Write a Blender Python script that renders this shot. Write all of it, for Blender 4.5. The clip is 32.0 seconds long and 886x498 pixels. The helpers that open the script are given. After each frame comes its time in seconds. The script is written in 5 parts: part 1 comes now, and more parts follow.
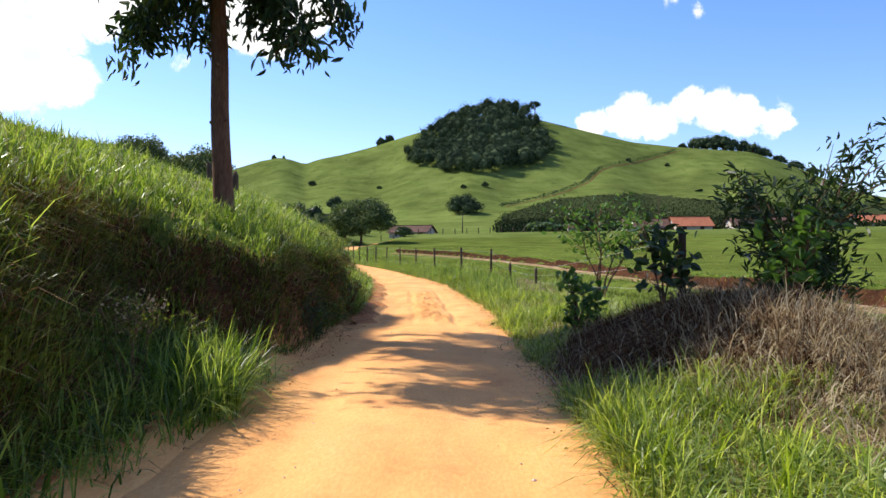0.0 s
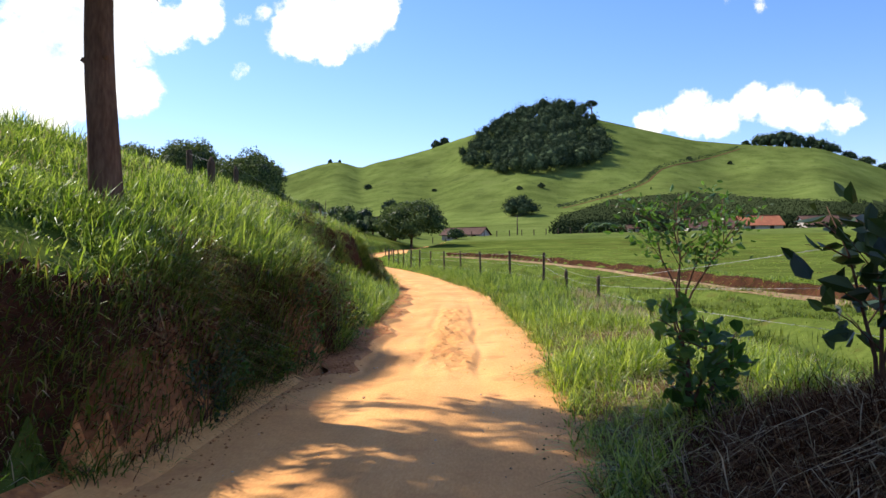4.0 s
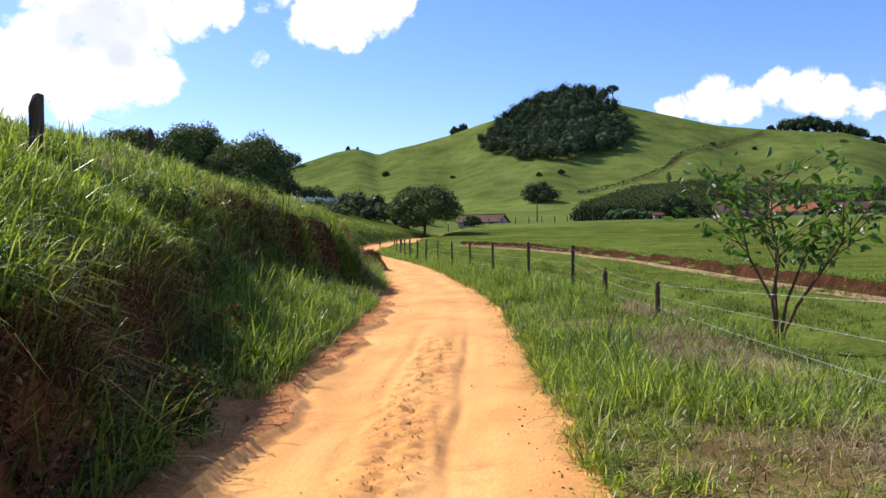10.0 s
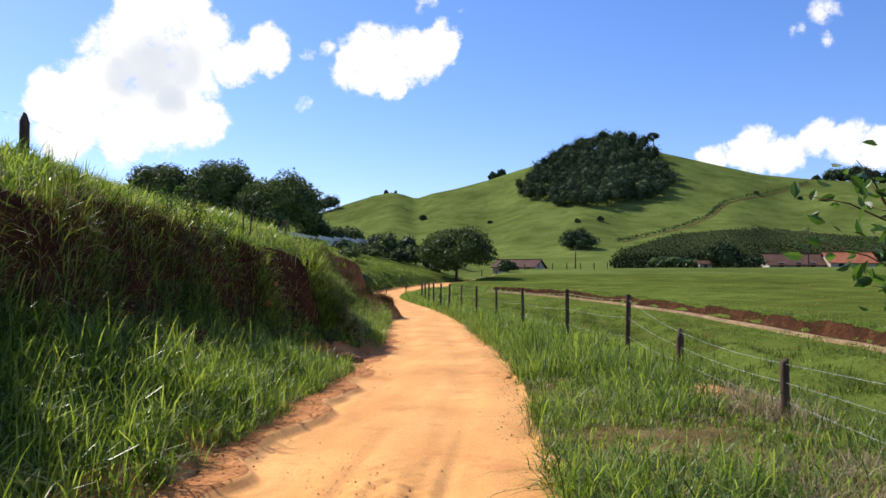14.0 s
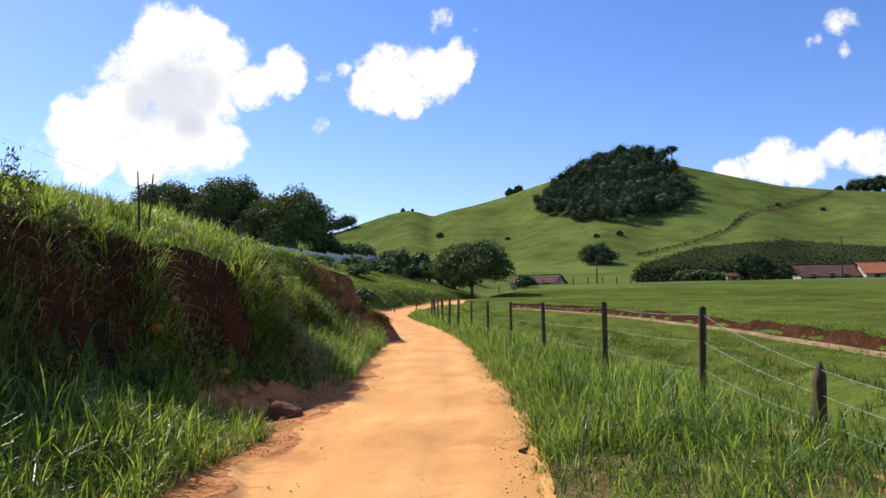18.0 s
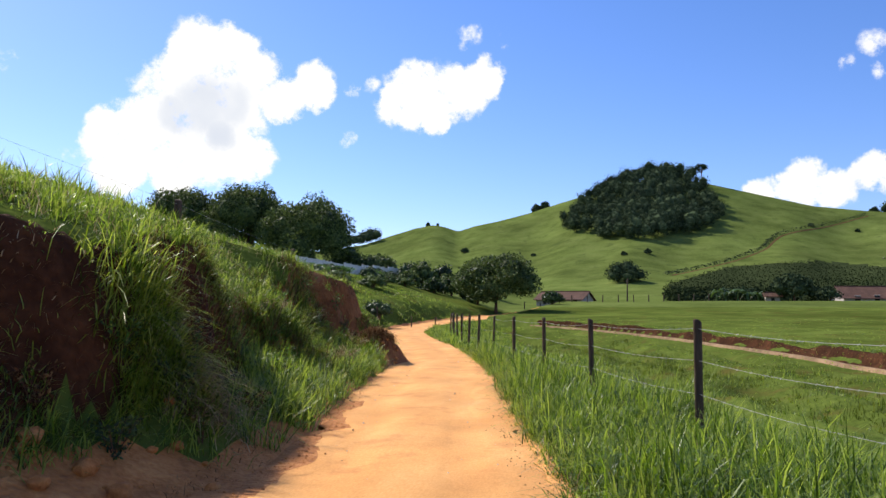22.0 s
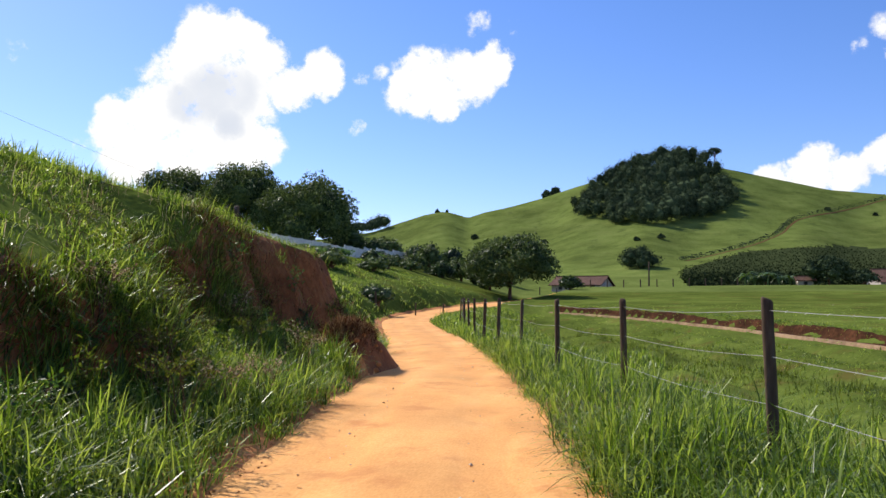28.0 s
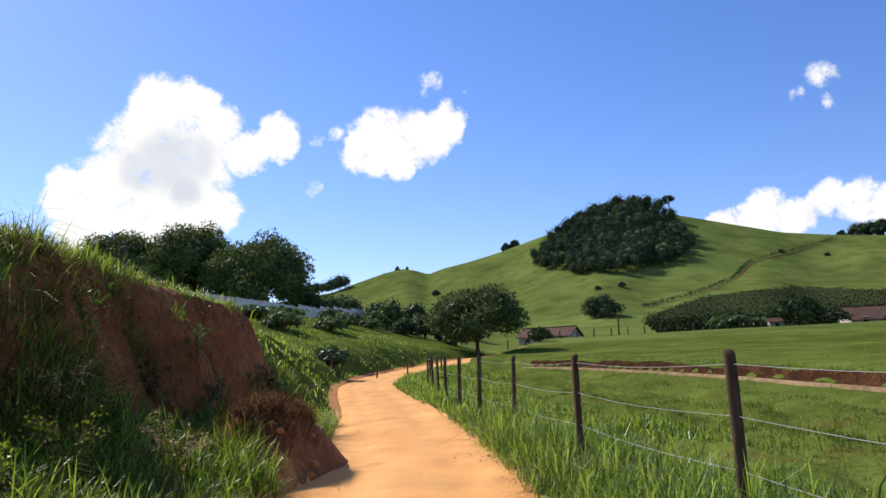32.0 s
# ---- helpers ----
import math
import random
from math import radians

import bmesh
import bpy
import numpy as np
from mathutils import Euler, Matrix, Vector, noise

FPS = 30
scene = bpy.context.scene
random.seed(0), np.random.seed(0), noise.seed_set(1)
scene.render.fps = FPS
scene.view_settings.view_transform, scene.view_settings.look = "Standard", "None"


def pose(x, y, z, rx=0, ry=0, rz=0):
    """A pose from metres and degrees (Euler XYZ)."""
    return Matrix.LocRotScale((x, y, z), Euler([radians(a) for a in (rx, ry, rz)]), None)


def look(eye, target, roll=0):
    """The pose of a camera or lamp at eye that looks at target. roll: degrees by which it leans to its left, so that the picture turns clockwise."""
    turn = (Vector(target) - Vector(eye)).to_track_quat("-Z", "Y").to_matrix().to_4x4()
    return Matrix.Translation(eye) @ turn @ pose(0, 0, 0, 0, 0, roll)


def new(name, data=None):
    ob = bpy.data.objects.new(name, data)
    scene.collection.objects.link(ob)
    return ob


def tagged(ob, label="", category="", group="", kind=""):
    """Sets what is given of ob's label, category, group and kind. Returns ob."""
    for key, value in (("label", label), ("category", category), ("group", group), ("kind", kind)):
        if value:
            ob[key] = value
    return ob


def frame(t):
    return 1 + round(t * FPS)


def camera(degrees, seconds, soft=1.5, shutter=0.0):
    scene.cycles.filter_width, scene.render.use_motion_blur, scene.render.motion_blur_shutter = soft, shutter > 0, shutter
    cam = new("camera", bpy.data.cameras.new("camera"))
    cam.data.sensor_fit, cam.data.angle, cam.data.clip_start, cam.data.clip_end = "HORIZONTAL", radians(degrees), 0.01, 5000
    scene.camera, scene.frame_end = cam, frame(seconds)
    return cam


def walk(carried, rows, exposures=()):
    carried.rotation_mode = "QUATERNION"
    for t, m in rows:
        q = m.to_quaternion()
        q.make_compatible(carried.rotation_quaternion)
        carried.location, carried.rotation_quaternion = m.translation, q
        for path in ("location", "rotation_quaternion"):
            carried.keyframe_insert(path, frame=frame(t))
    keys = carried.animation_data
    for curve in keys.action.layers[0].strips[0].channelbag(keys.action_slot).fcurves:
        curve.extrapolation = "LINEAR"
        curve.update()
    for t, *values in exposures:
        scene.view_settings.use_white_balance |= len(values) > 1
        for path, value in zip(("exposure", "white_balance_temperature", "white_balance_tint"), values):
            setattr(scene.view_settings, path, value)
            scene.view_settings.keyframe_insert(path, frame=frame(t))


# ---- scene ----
PATH = [
    (0, 0.000, -0.000, 1.490, 90.079, 0.214, -0.000),
    (0.5, 0.050, 0.722, 1.473, 89.743, 0.265, 1.498),
    (1, 0.143, 1.444, 1.482, 88.333, 0.350, 4.183),
    (1.5, 0.232, 2.158, 1.517, 87.771, -0.025, 3.405),
    (2, 0.321, 2.880, 1.539, 88.482, 0.077, 5.394),
    (2.5, 0.363, 3.600, 1.527, 89.279, 0.042, 6.675),
    (3, 0.409, 4.330, 1.507, 90.089, 0.486, 7.763),
    (3.5, 0.488, 5.008, 1.522, 90.703, 1.050, 6.201),
    (4, 0.537, 5.664, 1.563, 90.292, 0.663, 4.096),
    (4.5, 0.549, 6.320, 1.607, 90.958, 0.126, 4.588),
    (6.5, 0.515, 8.758, 1.533, 91.327, 0.843, 3.850),
    (7, 0.533, 9.391, 1.563, 91.002, 1.315, 4.594),
    (7.5, 0.517, 10.007, 1.603, 90.508, 0.802, 5.000),
    (8, 0.554, 10.635, 1.645, 90.238, 1.492, 5.500),
    (8.5, 0.588, 11.277, 1.656, 89.300, 1.868, 6.035),
    (9, 0.668, 11.937, 1.679, 88.442, 1.993, 6.583),
    (9.5, 0.694, 12.604, 1.707, 87.994, 1.526, 6.493),
    (10, 0.657, 13.256, 1.731, 89.399, 0.728, 5.495),
    (10.5, 0.641, 13.961, 1.740, 90.529, 0.674, 5.826),
    (11, 0.568, 14.722, 1.715, 91.080, -0.190, 5.862),
    (11.5, 0.470, 15.550, 1.643, 96.536, 0.429, 12.471),
    (12, 0.448, 16.425, 1.624, 95.721, 1.306, 14.090),
    (12.5, 0.536, 17.263, 1.636, 94.802, 1.474, 11.675),
    (13, 0.650, 18.060, 1.667, 93.807, 0.938, 10.100),
    (13.5, 0.705, 18.886, 1.680, 93.148, -0.155, 8.090),
    (14, 0.688, 19.749, 1.700, 92.653, -0.506, 8.147),
    (14.5, 0.611, 20.601, 1.676, 91.771, -1.703, 10.518),
    (16.5, 0.633, 23.608, 1.607, 92.361, -0.638, 9.369),
    (17, 0.561, 24.338, 1.616, 92.830, -0.848, 9.170),
    (17.5, 0.501, 25.093, 1.615, 93.618, -0.266, 10.438),
    (18, 0.404, 25.843, 1.603, 93.964, 0.336, 9.522),
    (18.5, 0.360, 26.574, 1.617, 94.863, 0.762, 10.012),
    (19, 0.288, 27.294, 1.603, 96.312, 0.435, 10.808),
    (19.5, 0.190, 28.014, 1.587, 97.207, -0.041, 10.581),
    (20, 0.137, 28.729, 1.591, 95.012, -0.290, 10.233),
    (20.5, 0.048, 29.466, 1.605, 93.431, -0.927, 7.970),
    (21, -0.047, 30.233, 1.592, 91.498, -0.916, 7.459),
    (21.5, -0.195, 30.990, 1.587, 92.142, -1.299, 8.653),
    (22, -0.323, 31.751, 1.582, 95.071, -0.847, 11.246),
    (22.5, -0.447, 32.536, 1.554, 95.647, 0.049, 12.406),
    (23, -0.580, 33.312, 1.523, 96.732, -0.060, 8.710),
    (23.5, -0.772, 34.079, 1.530, 95.388, -0.201, 10.623),
    (24, -0.934, 34.814, 1.554, 93.628, -0.505, 10.210),
    (24.5, -1.024, 35.556, 1.571, 93.502, 0.475, 11.423),
    (25, -1.072, 36.300, 1.547, 93.341, 0.022, 9.106),
    (25.5, -1.149, 37.034, 1.526, 93.381, -0.069, 7.346),
    (27.5, -1.830, 39.944, 1.541, 93.481, -1.009, 11.318),
    (28, -2.010, 40.669, 1.521, 94.160, -0.577, 11.965),
    (28.5, -2.212, 41.373, 1.547, 94.452, -0.759, 12.381),
    (29, -2.369, 42.062, 1.547, 94.517, -0.596, 12.760),
    (29.5, -2.514, 42.728, 1.548, 94.363, 0.330, 13.131),
    (30, -2.629, 43.382, 1.567, 92.875, 1.223, 12.635),
    (30.5, -2.718, 44.022, 1.635, 90.741, 1.497, 10.205),
    (31, -2.904, 44.676, 1.642, 93.070, 1.704, 10.338),
    (31.5, -3.043, 45.345, 1.638, 95.654, 2.230, 9.822),
    (32, -3.168, 46.002, 1.636, 98.252, 2.056, 9.375),
]
cam = camera(58.50, 32.0)
walk(cam, [(t, pose(*p)) for t, *p in PATH], exposures=[(0, 0.5), (2, 0.56), (4.5, 0.42), (8, 0.28), (11, 0.28), (13, 0.15), (16, 0.15), (18, 0.09), (19.1, 0.03), (20, -0.1), (20.6, 0.08), (21.4, 0.18), (22.2, 0.15), (23, 0.0), (23.8, 0.1), (25, 0.13), (30.5, 0.14), (32, 0.06)])

# ---- world, sun, exposure ----
SUN_EL = radians(42)
TO_SUN = Vector((-0.838 * math.cos(SUN_EL), 0.545 * math.cos(SUN_EL), math.sin(SUN_EL)))
sun = new("sun", bpy.data.lights.new("sun", "SUN"))
sun.data.energy, sun.data.angle, sun.data.color = 6.0, radians(0.6), (1.0, 0.93, 0.82)
sun.matrix_world = look(TO_SUN * 200, (0, 0, 0))

world = bpy.data.worlds.new("sky")
scene.world = world
world.use_nodes = True
wn, wl = world.node_tree.nodes, world.node_tree.links
wn.clear()


def wnode(kind):
    return wn.new(kind)


def away(az, el):
    a, e = radians(az), radians(el)
    return (math.sin(a) * math.cos(e), math.cos(a) * math.cos(e), math.sin(e))


sky = wnode("ShaderNodeTexSky")
sky.sky_type, sky.sun_disc, sky.sun_elevation, sky.sun_rotation = "NISHITA", False, SUN_EL, radians(-57)
sky.altitude, sky.air_density, sky.dust_density, sky.ozone_density = 300, 1.0, 0.35, 2.5
sky_light = wnode("ShaderNodeBackground")
sky_light.inputs["Strength"].default_value = 0.115
deep = wnode("ShaderNodeHueSaturation")
deep.inputs["Saturation"].default_value, deep.inputs["Value"].default_value = 1.2, 1.03
wl.new(sky.outputs[0], deep.inputs["Color"])
tint = wnode("ShaderNodeMix")
tint.data_type, tint.blend_type = "RGBA", "MULTIPLY"
tint.inputs[0].default_value = 1.0
tint.inputs[7].default_value = (1.13, 1.09, 1.4, 1)
wl.new(deep.outputs[0], tint.inputs[6])
wl.new(tint.outputs[2], sky_light.inputs[0])
coord = wnode("ShaderNodeTexCoord")
warp = wnode("ShaderNodeTexNoise")
warp.inputs["Scale"].default_value, warp.inputs["Detail"].default_value, warp.inputs["Roughness"].default_value = 30, 10, 0.68
wl.new(coord.outputs["Generated"], warp.inputs["Vector"])

# clouds: puffs given by azimuth, elevation and radius in degrees
CLOUDS = [(-28.8, 17.2, 2.44), (-30.7, 14.8, 2.39), (-27.6, 14.7, 2.98), (-25.0, 17.4, 1.22), (-32.2, 12.0, 2.65), (-28.6, 11.8, 2.95), (-25.6, 10.9, 1.82), (-35.1, 11.7, 1.64), (-33.9, 9.9, 1.85), (-30.5, 9.8, 1.92), (-23.4, 15.3, 1.44), (-21.2, 16.5, 1.5), (-36.9, 10.6, 0.78), (-13.3, 16.0, 2.24), (-10.8, 16.3, 1.94), (-8.6, 17.2, 1.38), (-14.7, 15.4, 1.5), (-12.0, 14.5, 1.08), (-18.3, 12.8, 0.63), (-9.4, 20.2, 0.78), (-7.1, 19.8, 0.78), (17.9, 17.7, 0.93), (-18.2, 16.4, 0.59), (-17.0, 16.7, 0.51), (-26.9, 18.1, 1.8)]
CLOUDS += [(11.1, 8.9, 1.12), (13.5, 9.3, 1.4), (15.3, 8.9, 1.22), (17.0, 9.7, 1.27), (19.0, 9.3, 1.31), (21.0, 8.9, 1.13), (22.6, 8.3, 0.97), (-41.0, 16.0, 0.85), (18.1, 16.0, 0.56), (16.2, 16.7, 0.56), (23.1, 9.2, 0.53)]

# unseen fair-weather clouds added round the rest of the sky as neutral fill light
CLOUDS += [(75, 24, 6.0), (84, 26, 5.0), (118, 38, 7.0), (128, 35, 5.5), (165, 22, 6.5), (176, 25, 5.0), (-160, 48, 7.5), (-150, 45, 6.0), (-118, 26, 6.5), (-108, 24, 5.0), (20, 62, 7.0), (32, 60, 5.5)]


def puff_sum(puffs):
    total = None
    for az, el, r in puffs:
        d = wnode("ShaderNodeVectorMath")
        d.operation = "DOT_PRODUCT"
        d.inputs[1].default_value = away(az, el)
        wl.new(sky_way, d.inputs[0])
        m = wnode("ShaderNodeMapRange")
        m.interpolation_type = "SMOOTHSTEP"
        m.inputs["From Min"].default_value = math.cos(radians(r * 1.5))
        m.inputs["From Max"].default_value = math.cos(radians(r * 0.3))
        m.inputs["To Max"].default_value = 1.0 if r > 0.95 else 0.5
        wl.new(d.outputs["Value"], m.inputs["Value"])
        if total is None:
            total = m.outputs[0]
        else:
            s = wnode("ShaderNodeMath")
            s.operation = "MAXIMUM"
            wl.new(total, s.inputs[0]), wl.new(m.outputs[0], s.inputs[1])
            total = s.outputs[0]
    return total


bend = wnode("ShaderNodeTexNoise")
bend.inputs["Scale"].default_value, bend.inputs["Detail"].default_value, bend.inputs["Roughness"].default_value = 13, 6, 0.6
wl.new(coord.outputs["Generated"], bend.inputs["Vector"])
shift = wnode("ShaderNodeVectorMath")
shift.operation = "SUBTRACT"
shift.inputs[1].default_value = (0.5, 0.5, 0.5)
wl.new(bend.outputs["Color"], shift.inputs[0])
bent = wnode("ShaderNodeVectorMath")
bent.operation = "MULTIPLY_ADD"
bent.inputs[1].default_value = (0.05, 0.05, 0.05)
wl.new(shift.outputs[0], bent.inputs[0]), wl.new(coord.outputs["Generated"], bent.inputs[2])
unit = wnode("ShaderNodeVectorMath")
unit.operation = "NORMALIZE"
wl.new(bent.outputs[0], unit.inputs[0])
sky_way = unit.outputs[0]
body_mask = puff_sum(CLOUDS)
rough = wnode("ShaderNodeMath")
rough.operation = "MULTIPLY_ADD"
wl.new(warp.outputs["Fac"], rough.inputs[0])
rough.inputs[1].default_value, rough.inputs[2].default_value = 2.5, -1.14
mix = wnode("ShaderNodeMath")
mix.operation = "ADD"
wl.new(body_mask, mix.inputs[0]), wl.new(rough.outputs[0], mix.inputs[1])
gate = wnode("ShaderNodeMapRange")
gate.interpolation_type = "SMOOTHSTEP"
gate.inputs["From Min"].default_value, gate.inputs["From Max"].default_value = 0.34, 0.98
wl.new(mix.outputs[0], gate.inputs["Value"])
inside = wnode("ShaderNodeMath")
inside.operation = "MULTIPLY"
wl.new(gate.outputs[0], inside.inputs[0])
clear = wnode("ShaderNodeMapRange")
clear.inputs["From Min"].default_value, clear.inputs["From Max"].default_value = 0.04, 0.5
wl.new(body_mask, clear.inputs["Value"])
wl.new(clear.outputs[0], inside.inputs[1])
grey_puffs = puff_sum([(-28.7, 14.4, 1.96), (-26.8, 14.8, 1.6), (-30.5, 13.7, 1.35), (-27.5, 12.7, 1.19), (16.3, 8.6, 0.53)])
soft_noise = wnode("ShaderNodeTexNoise")
soft_noise.inputs["Scale"].default_value, soft_noise.inputs["Detail"].default_value = 11, 5
wl.new(coord.outputs["Generated"], soft_noise.inputs["Vector"])
grey_in = wnode("ShaderNodeMath")
grey_in.operation = "MULTIPLY_ADD"
wl.new(soft_noise.outputs["Fac"], grey_in.inputs[0])
grey_in.inputs[1].default_value = 1.3
wl.new(grey_puffs, grey_in.inputs[2])
grey = wnode("ShaderNodeMapRange")
grey.interpolation_type = "SMOOTHSTEP"
grey.inputs["From Min"].default_value, grey.inputs["From Max"].default_value = 0.7, 1.9
wl.new(grey_in.outputs[0], grey.inputs["Value"])
tone = wnode("ShaderNodeMix")
tone.data_type = "RGBA"
wl.new(grey.outputs[0], tone.inputs[0])
tone.inputs[6].default_value = (1.0, 0.99, 0.97, 1)
tone.inputs[7].default_value = (0.68, 0.72, 0.8, 1)
cloud_light = wnode("ShaderNodeBackground")
cloud_light.inputs["Strength"].default_value = 1.0
wl.new(tone.outputs[2], cloud_light.inputs[0])
blend = wnode("ShaderNodeMixShader")
wl.new(inside.outputs[0], blend.inputs[0])
wl.new(sky_light.outputs[0], blend.inputs[1]), wl.new(cloud_light.outputs[0], blend.inputs[2])
wout = wnode("ShaderNodeOutputWorld")
wl.new(blend.outputs[0], wout.inputs[0])

# ---- materials ----


def mat(name, tones, scale=3.0, rough=0.85, bump=0.3, fine=40.0, leafy=0.0, island=0.0, spec=0.2, stretch=(1, 1, 1), metal=0.0, bump_dist=0.02, patch=0.0, fleck=None, patch_span=0.39):
    """Two-scale mottled surface. tones: dark to light base colours. leafy: share of light let through. island: spread of tone per loose piece."""
    m = bpy.data.materials.new(name)
    m.use_nodes = True
    n, l = m.node_tree.nodes, m.node_tree.links
    b = n["Principled BSDF"]
    out = n["Material Output"]
    tc = n.new("ShaderNodeTexCoord")
    mp = n.new("ShaderNodeMapping")
    mp.inputs["Scale"].default_value = stretch
    l.new(tc.outputs["Object"], mp.inputs["Vector"])
    big = n.new("ShaderNodeTexNoise")
    big.inputs["Scale"].default_value, big.inputs["Detail"].default_value = scale, 5
    small = n.new("ShaderNodeTexNoise")
    small.inputs["Scale"].default_value, small.inputs["Detail"].default_value = fine, 4
    l.new(mp.outputs[0], big.inputs["Vector"]), l.new(mp.outputs[0], small.inputs["Vector"])
    mixf = n.new("ShaderNodeMath")
    mixf.operation = "MULTIPLY_ADD"
    mixf.inputs[1].default_value = 0.45
    sub = n.new("ShaderNodeMath")
    sub.operation = "MULTIPLY"
    sub.inputs[1].default_value = 0.55
    l.new(big.outputs["Fac"], sub.inputs[0])
    l.new(small.outputs["Fac"], mixf.inputs[0]), l.new(sub.outputs[0], mixf.inputs[2])
    fac = mixf.outputs[0]
    if island:
        g = n.new("ShaderNodeNewGeometry")
        add = n.new("ShaderNodeMath")
        add.operation = "MULTIPLY_ADD"
        add.inputs[1].default_value = island
        l.new(g.outputs["Random Per Island"], add.inputs[0])
        off = n.new("ShaderNodeMath")
        off.operation = "ADD"
        off.inputs[1].default_value = -island / 2
        l.new(fac, add.inputs[2]), l.new(add.outputs[0], off.inputs[0])
        fac = off.outputs[0]
    ramp = n.new("ShaderNodeValToRGB")
    el = ramp.color_ramp.elements
    while len(el) < len(tones):
        el.new(0.5)
    for i, (e, c) in enumerate(zip(el, tones)):
        e.position = 0.28 + 0.44 * i / max(1, len(tones) - 1)
        e.color = (*c, 1)
    l.new(fac, ramp.inputs[0])
    col = ramp.outputs[0]
    if patch:
        pn = n.new("ShaderNodeTexNoise")
        pn.inputs["Scale"].default_value, pn.inputs["Detail"].default_value, pn.inputs["Roughness"].default_value = patch, 8, 0.65
        l.new(tc.outputs["Object"], pn.inputs["Vector"])
        ph = n.new("ShaderNodeHueSaturation")
        pv = n.new("ShaderNodeMapRange")
        pv.inputs["From Min"].default_value, pv.inputs["From Max"].default_value = 0.3, 0.7
        pv.inputs["To Min"].default_value, pv.inputs["To Max"].default_value = 1 - patch_span, 1 + patch_span
        l.new(pn.outputs["Fac"], pv.inputs["Value"])
        l.new(pv.outputs[0], ph.inputs["Value"])
        l.new(col, ph.inputs["Color"])
        col = ph.outputs[0]
    if fleck:
        fc, fs, ft = fleck
        fn = n.new("ShaderNodeTexNoise")
        fn.inputs["Scale"].default_value, fn.inputs["Detail"].default_value, fn.inputs["Roughness"].default_value = fs, 6, 0.7
        l.new(tc.outputs["Object"], fn.inputs["Vector"])
        fr = n.new("ShaderNodeMapRange")
        fr.inputs["From Min"].default_value, fr.inputs["From Max"].default_value = ft, ft + 0.1
        fr.inputs["To Max"].default_value = 0.6
        l.new(fn.outputs["Fac"], fr.inputs["Value"])
        fm = n.new("ShaderNodeMix")
        fm.data_type = "RGBA"
        l.new(fr.outputs[0], fm.inputs[0]), l.new(col, fm.inputs[6])
        fm.inputs[7].default_value = (*fc, 1)
        col = fm.outputs[2]
    l.new(col, b.inputs["Base Color"])
    b.inputs["Roughness"].default_value = rough
    b.inputs["Specular IOR Level"].default_value = spec
    b.inputs["Metallic"].default_value = metal
    if bump:
        bn = n.new("ShaderNodeBump")
        bn.inputs["Strength"].default_value, bn.inputs["Distance"].default_value = bump, bump_dist
        l.new(fac, bn.inputs["Height"])
        l.new(bn.outputs[0], b.inputs["Normal"])
    if leafy:
        t = n.new("ShaderNodeBsdfTranslucent")
        hs = n.new("ShaderNodeHueSaturation")
        hs.inputs["Hue"].default_value, hs.inputs["Saturation"].default_value, hs.inputs["Value"].default_value = 0.485, 1.1, 1.5
        l.new(ramp.outputs[0], hs.inputs["Color"]), l.new(hs.outputs[0], t.inputs["Color"])
        mx = n.new("ShaderNodeMixShader")
        mx.inputs[0].default_value = leafy
        l.new(b.outputs[0], mx.inputs[1]), l.new(t.outputs[0], mx.inputs[2])
        l.new(mx.outputs[0], out.inputs[0])
    return m


M_ROAD = mat("orange_sand", [(0.52, 0.225, 0.066), (0.65, 0.315, 0.10), (0.74, 0.40, 0.15)], 1.4, 0.95, 0.4, 50, bump_dist=0.014, stretch=(1, 0.3, 1), patch=0.5, patch_span=0.14, fleck=((0.47, 0.18, 0.058), 0.9, 0.56))
M_SOIL = mat("red_soil", [(0.085, 0.029, 0.011), (0.2, 0.074, 0.026), (0.33, 0.135, 0.049)], 1.6, 0.95, 1.0, 9, bump_dist=0.12, stretch=(1, 1, 0.45))
M_GROUND = mat("turf", [(0.036, 0.052, 0.011), (0.083, 0.112, 0.022), (0.138, 0.17, 0.038)], 0.3, 1.0, 0.9, 5, bump_dist=0.12, patch=0.03, spec=0.0, fleck=((0.095, 0.06, 0.022), 0.4, 0.55))
M_HILL = mat("hill_pasture", [(0.057, 0.078, 0.019), (0.103, 0.135, 0.034), (0.148, 0.177, 0.053)], 0.06, 1.0, 0.5, 0.9, bump_dist=0.35, patch=0.012, patch_span=0.3, spec=0.0, fleck=((0.05, 0.07, 0.022), 0.09, 0.56))
M_THATCH = mat("grass_thatch", [(0.07, 0.045, 0.02), (0.15, 0.105, 0.045), (0.26, 0.2, 0.10)], 1.5, 1.0, 1.0, 60, bump_dist=0.03, spec=0.0, patch=0.7, fleck=((0.075, 0.105, 0.02), 1.8, 0.5))
M_SPOIL = mat("crumbled_clay", [(0.26, 0.092, 0.028), (0.44, 0.175, 0.056), (0.58, 0.27, 0.095)], 2.5, 0.95, 1.0, 16, bump_dist=0.1)
M_PALE = mat("sunny_grass_blade", [(0.075, 0.12, 0.014), (0.19, 0.275, 0.035), (0.34, 0.40, 0.09)], 0.5, 0.4, 0, 3, leafy=0.5, island=0.7, spec=0.35)
M_GRASS = mat("grass_blade", [(0.042, 0.08, 0.012), (0.118, 0.2, 0.028), (0.235, 0.31, 0.064)], 0.5, 0.4, 0, 3, leafy=0.52, island=0.85, spec=0.32)
M_DRY = mat("dry_grass", [(0.19, 0.145, 0.075), (0.34, 0.27, 0.15), (0.48, 0.41, 0.26)], 0.6, 0.9, 0, 3, leafy=0.25, island=0.5, spec=0.05)
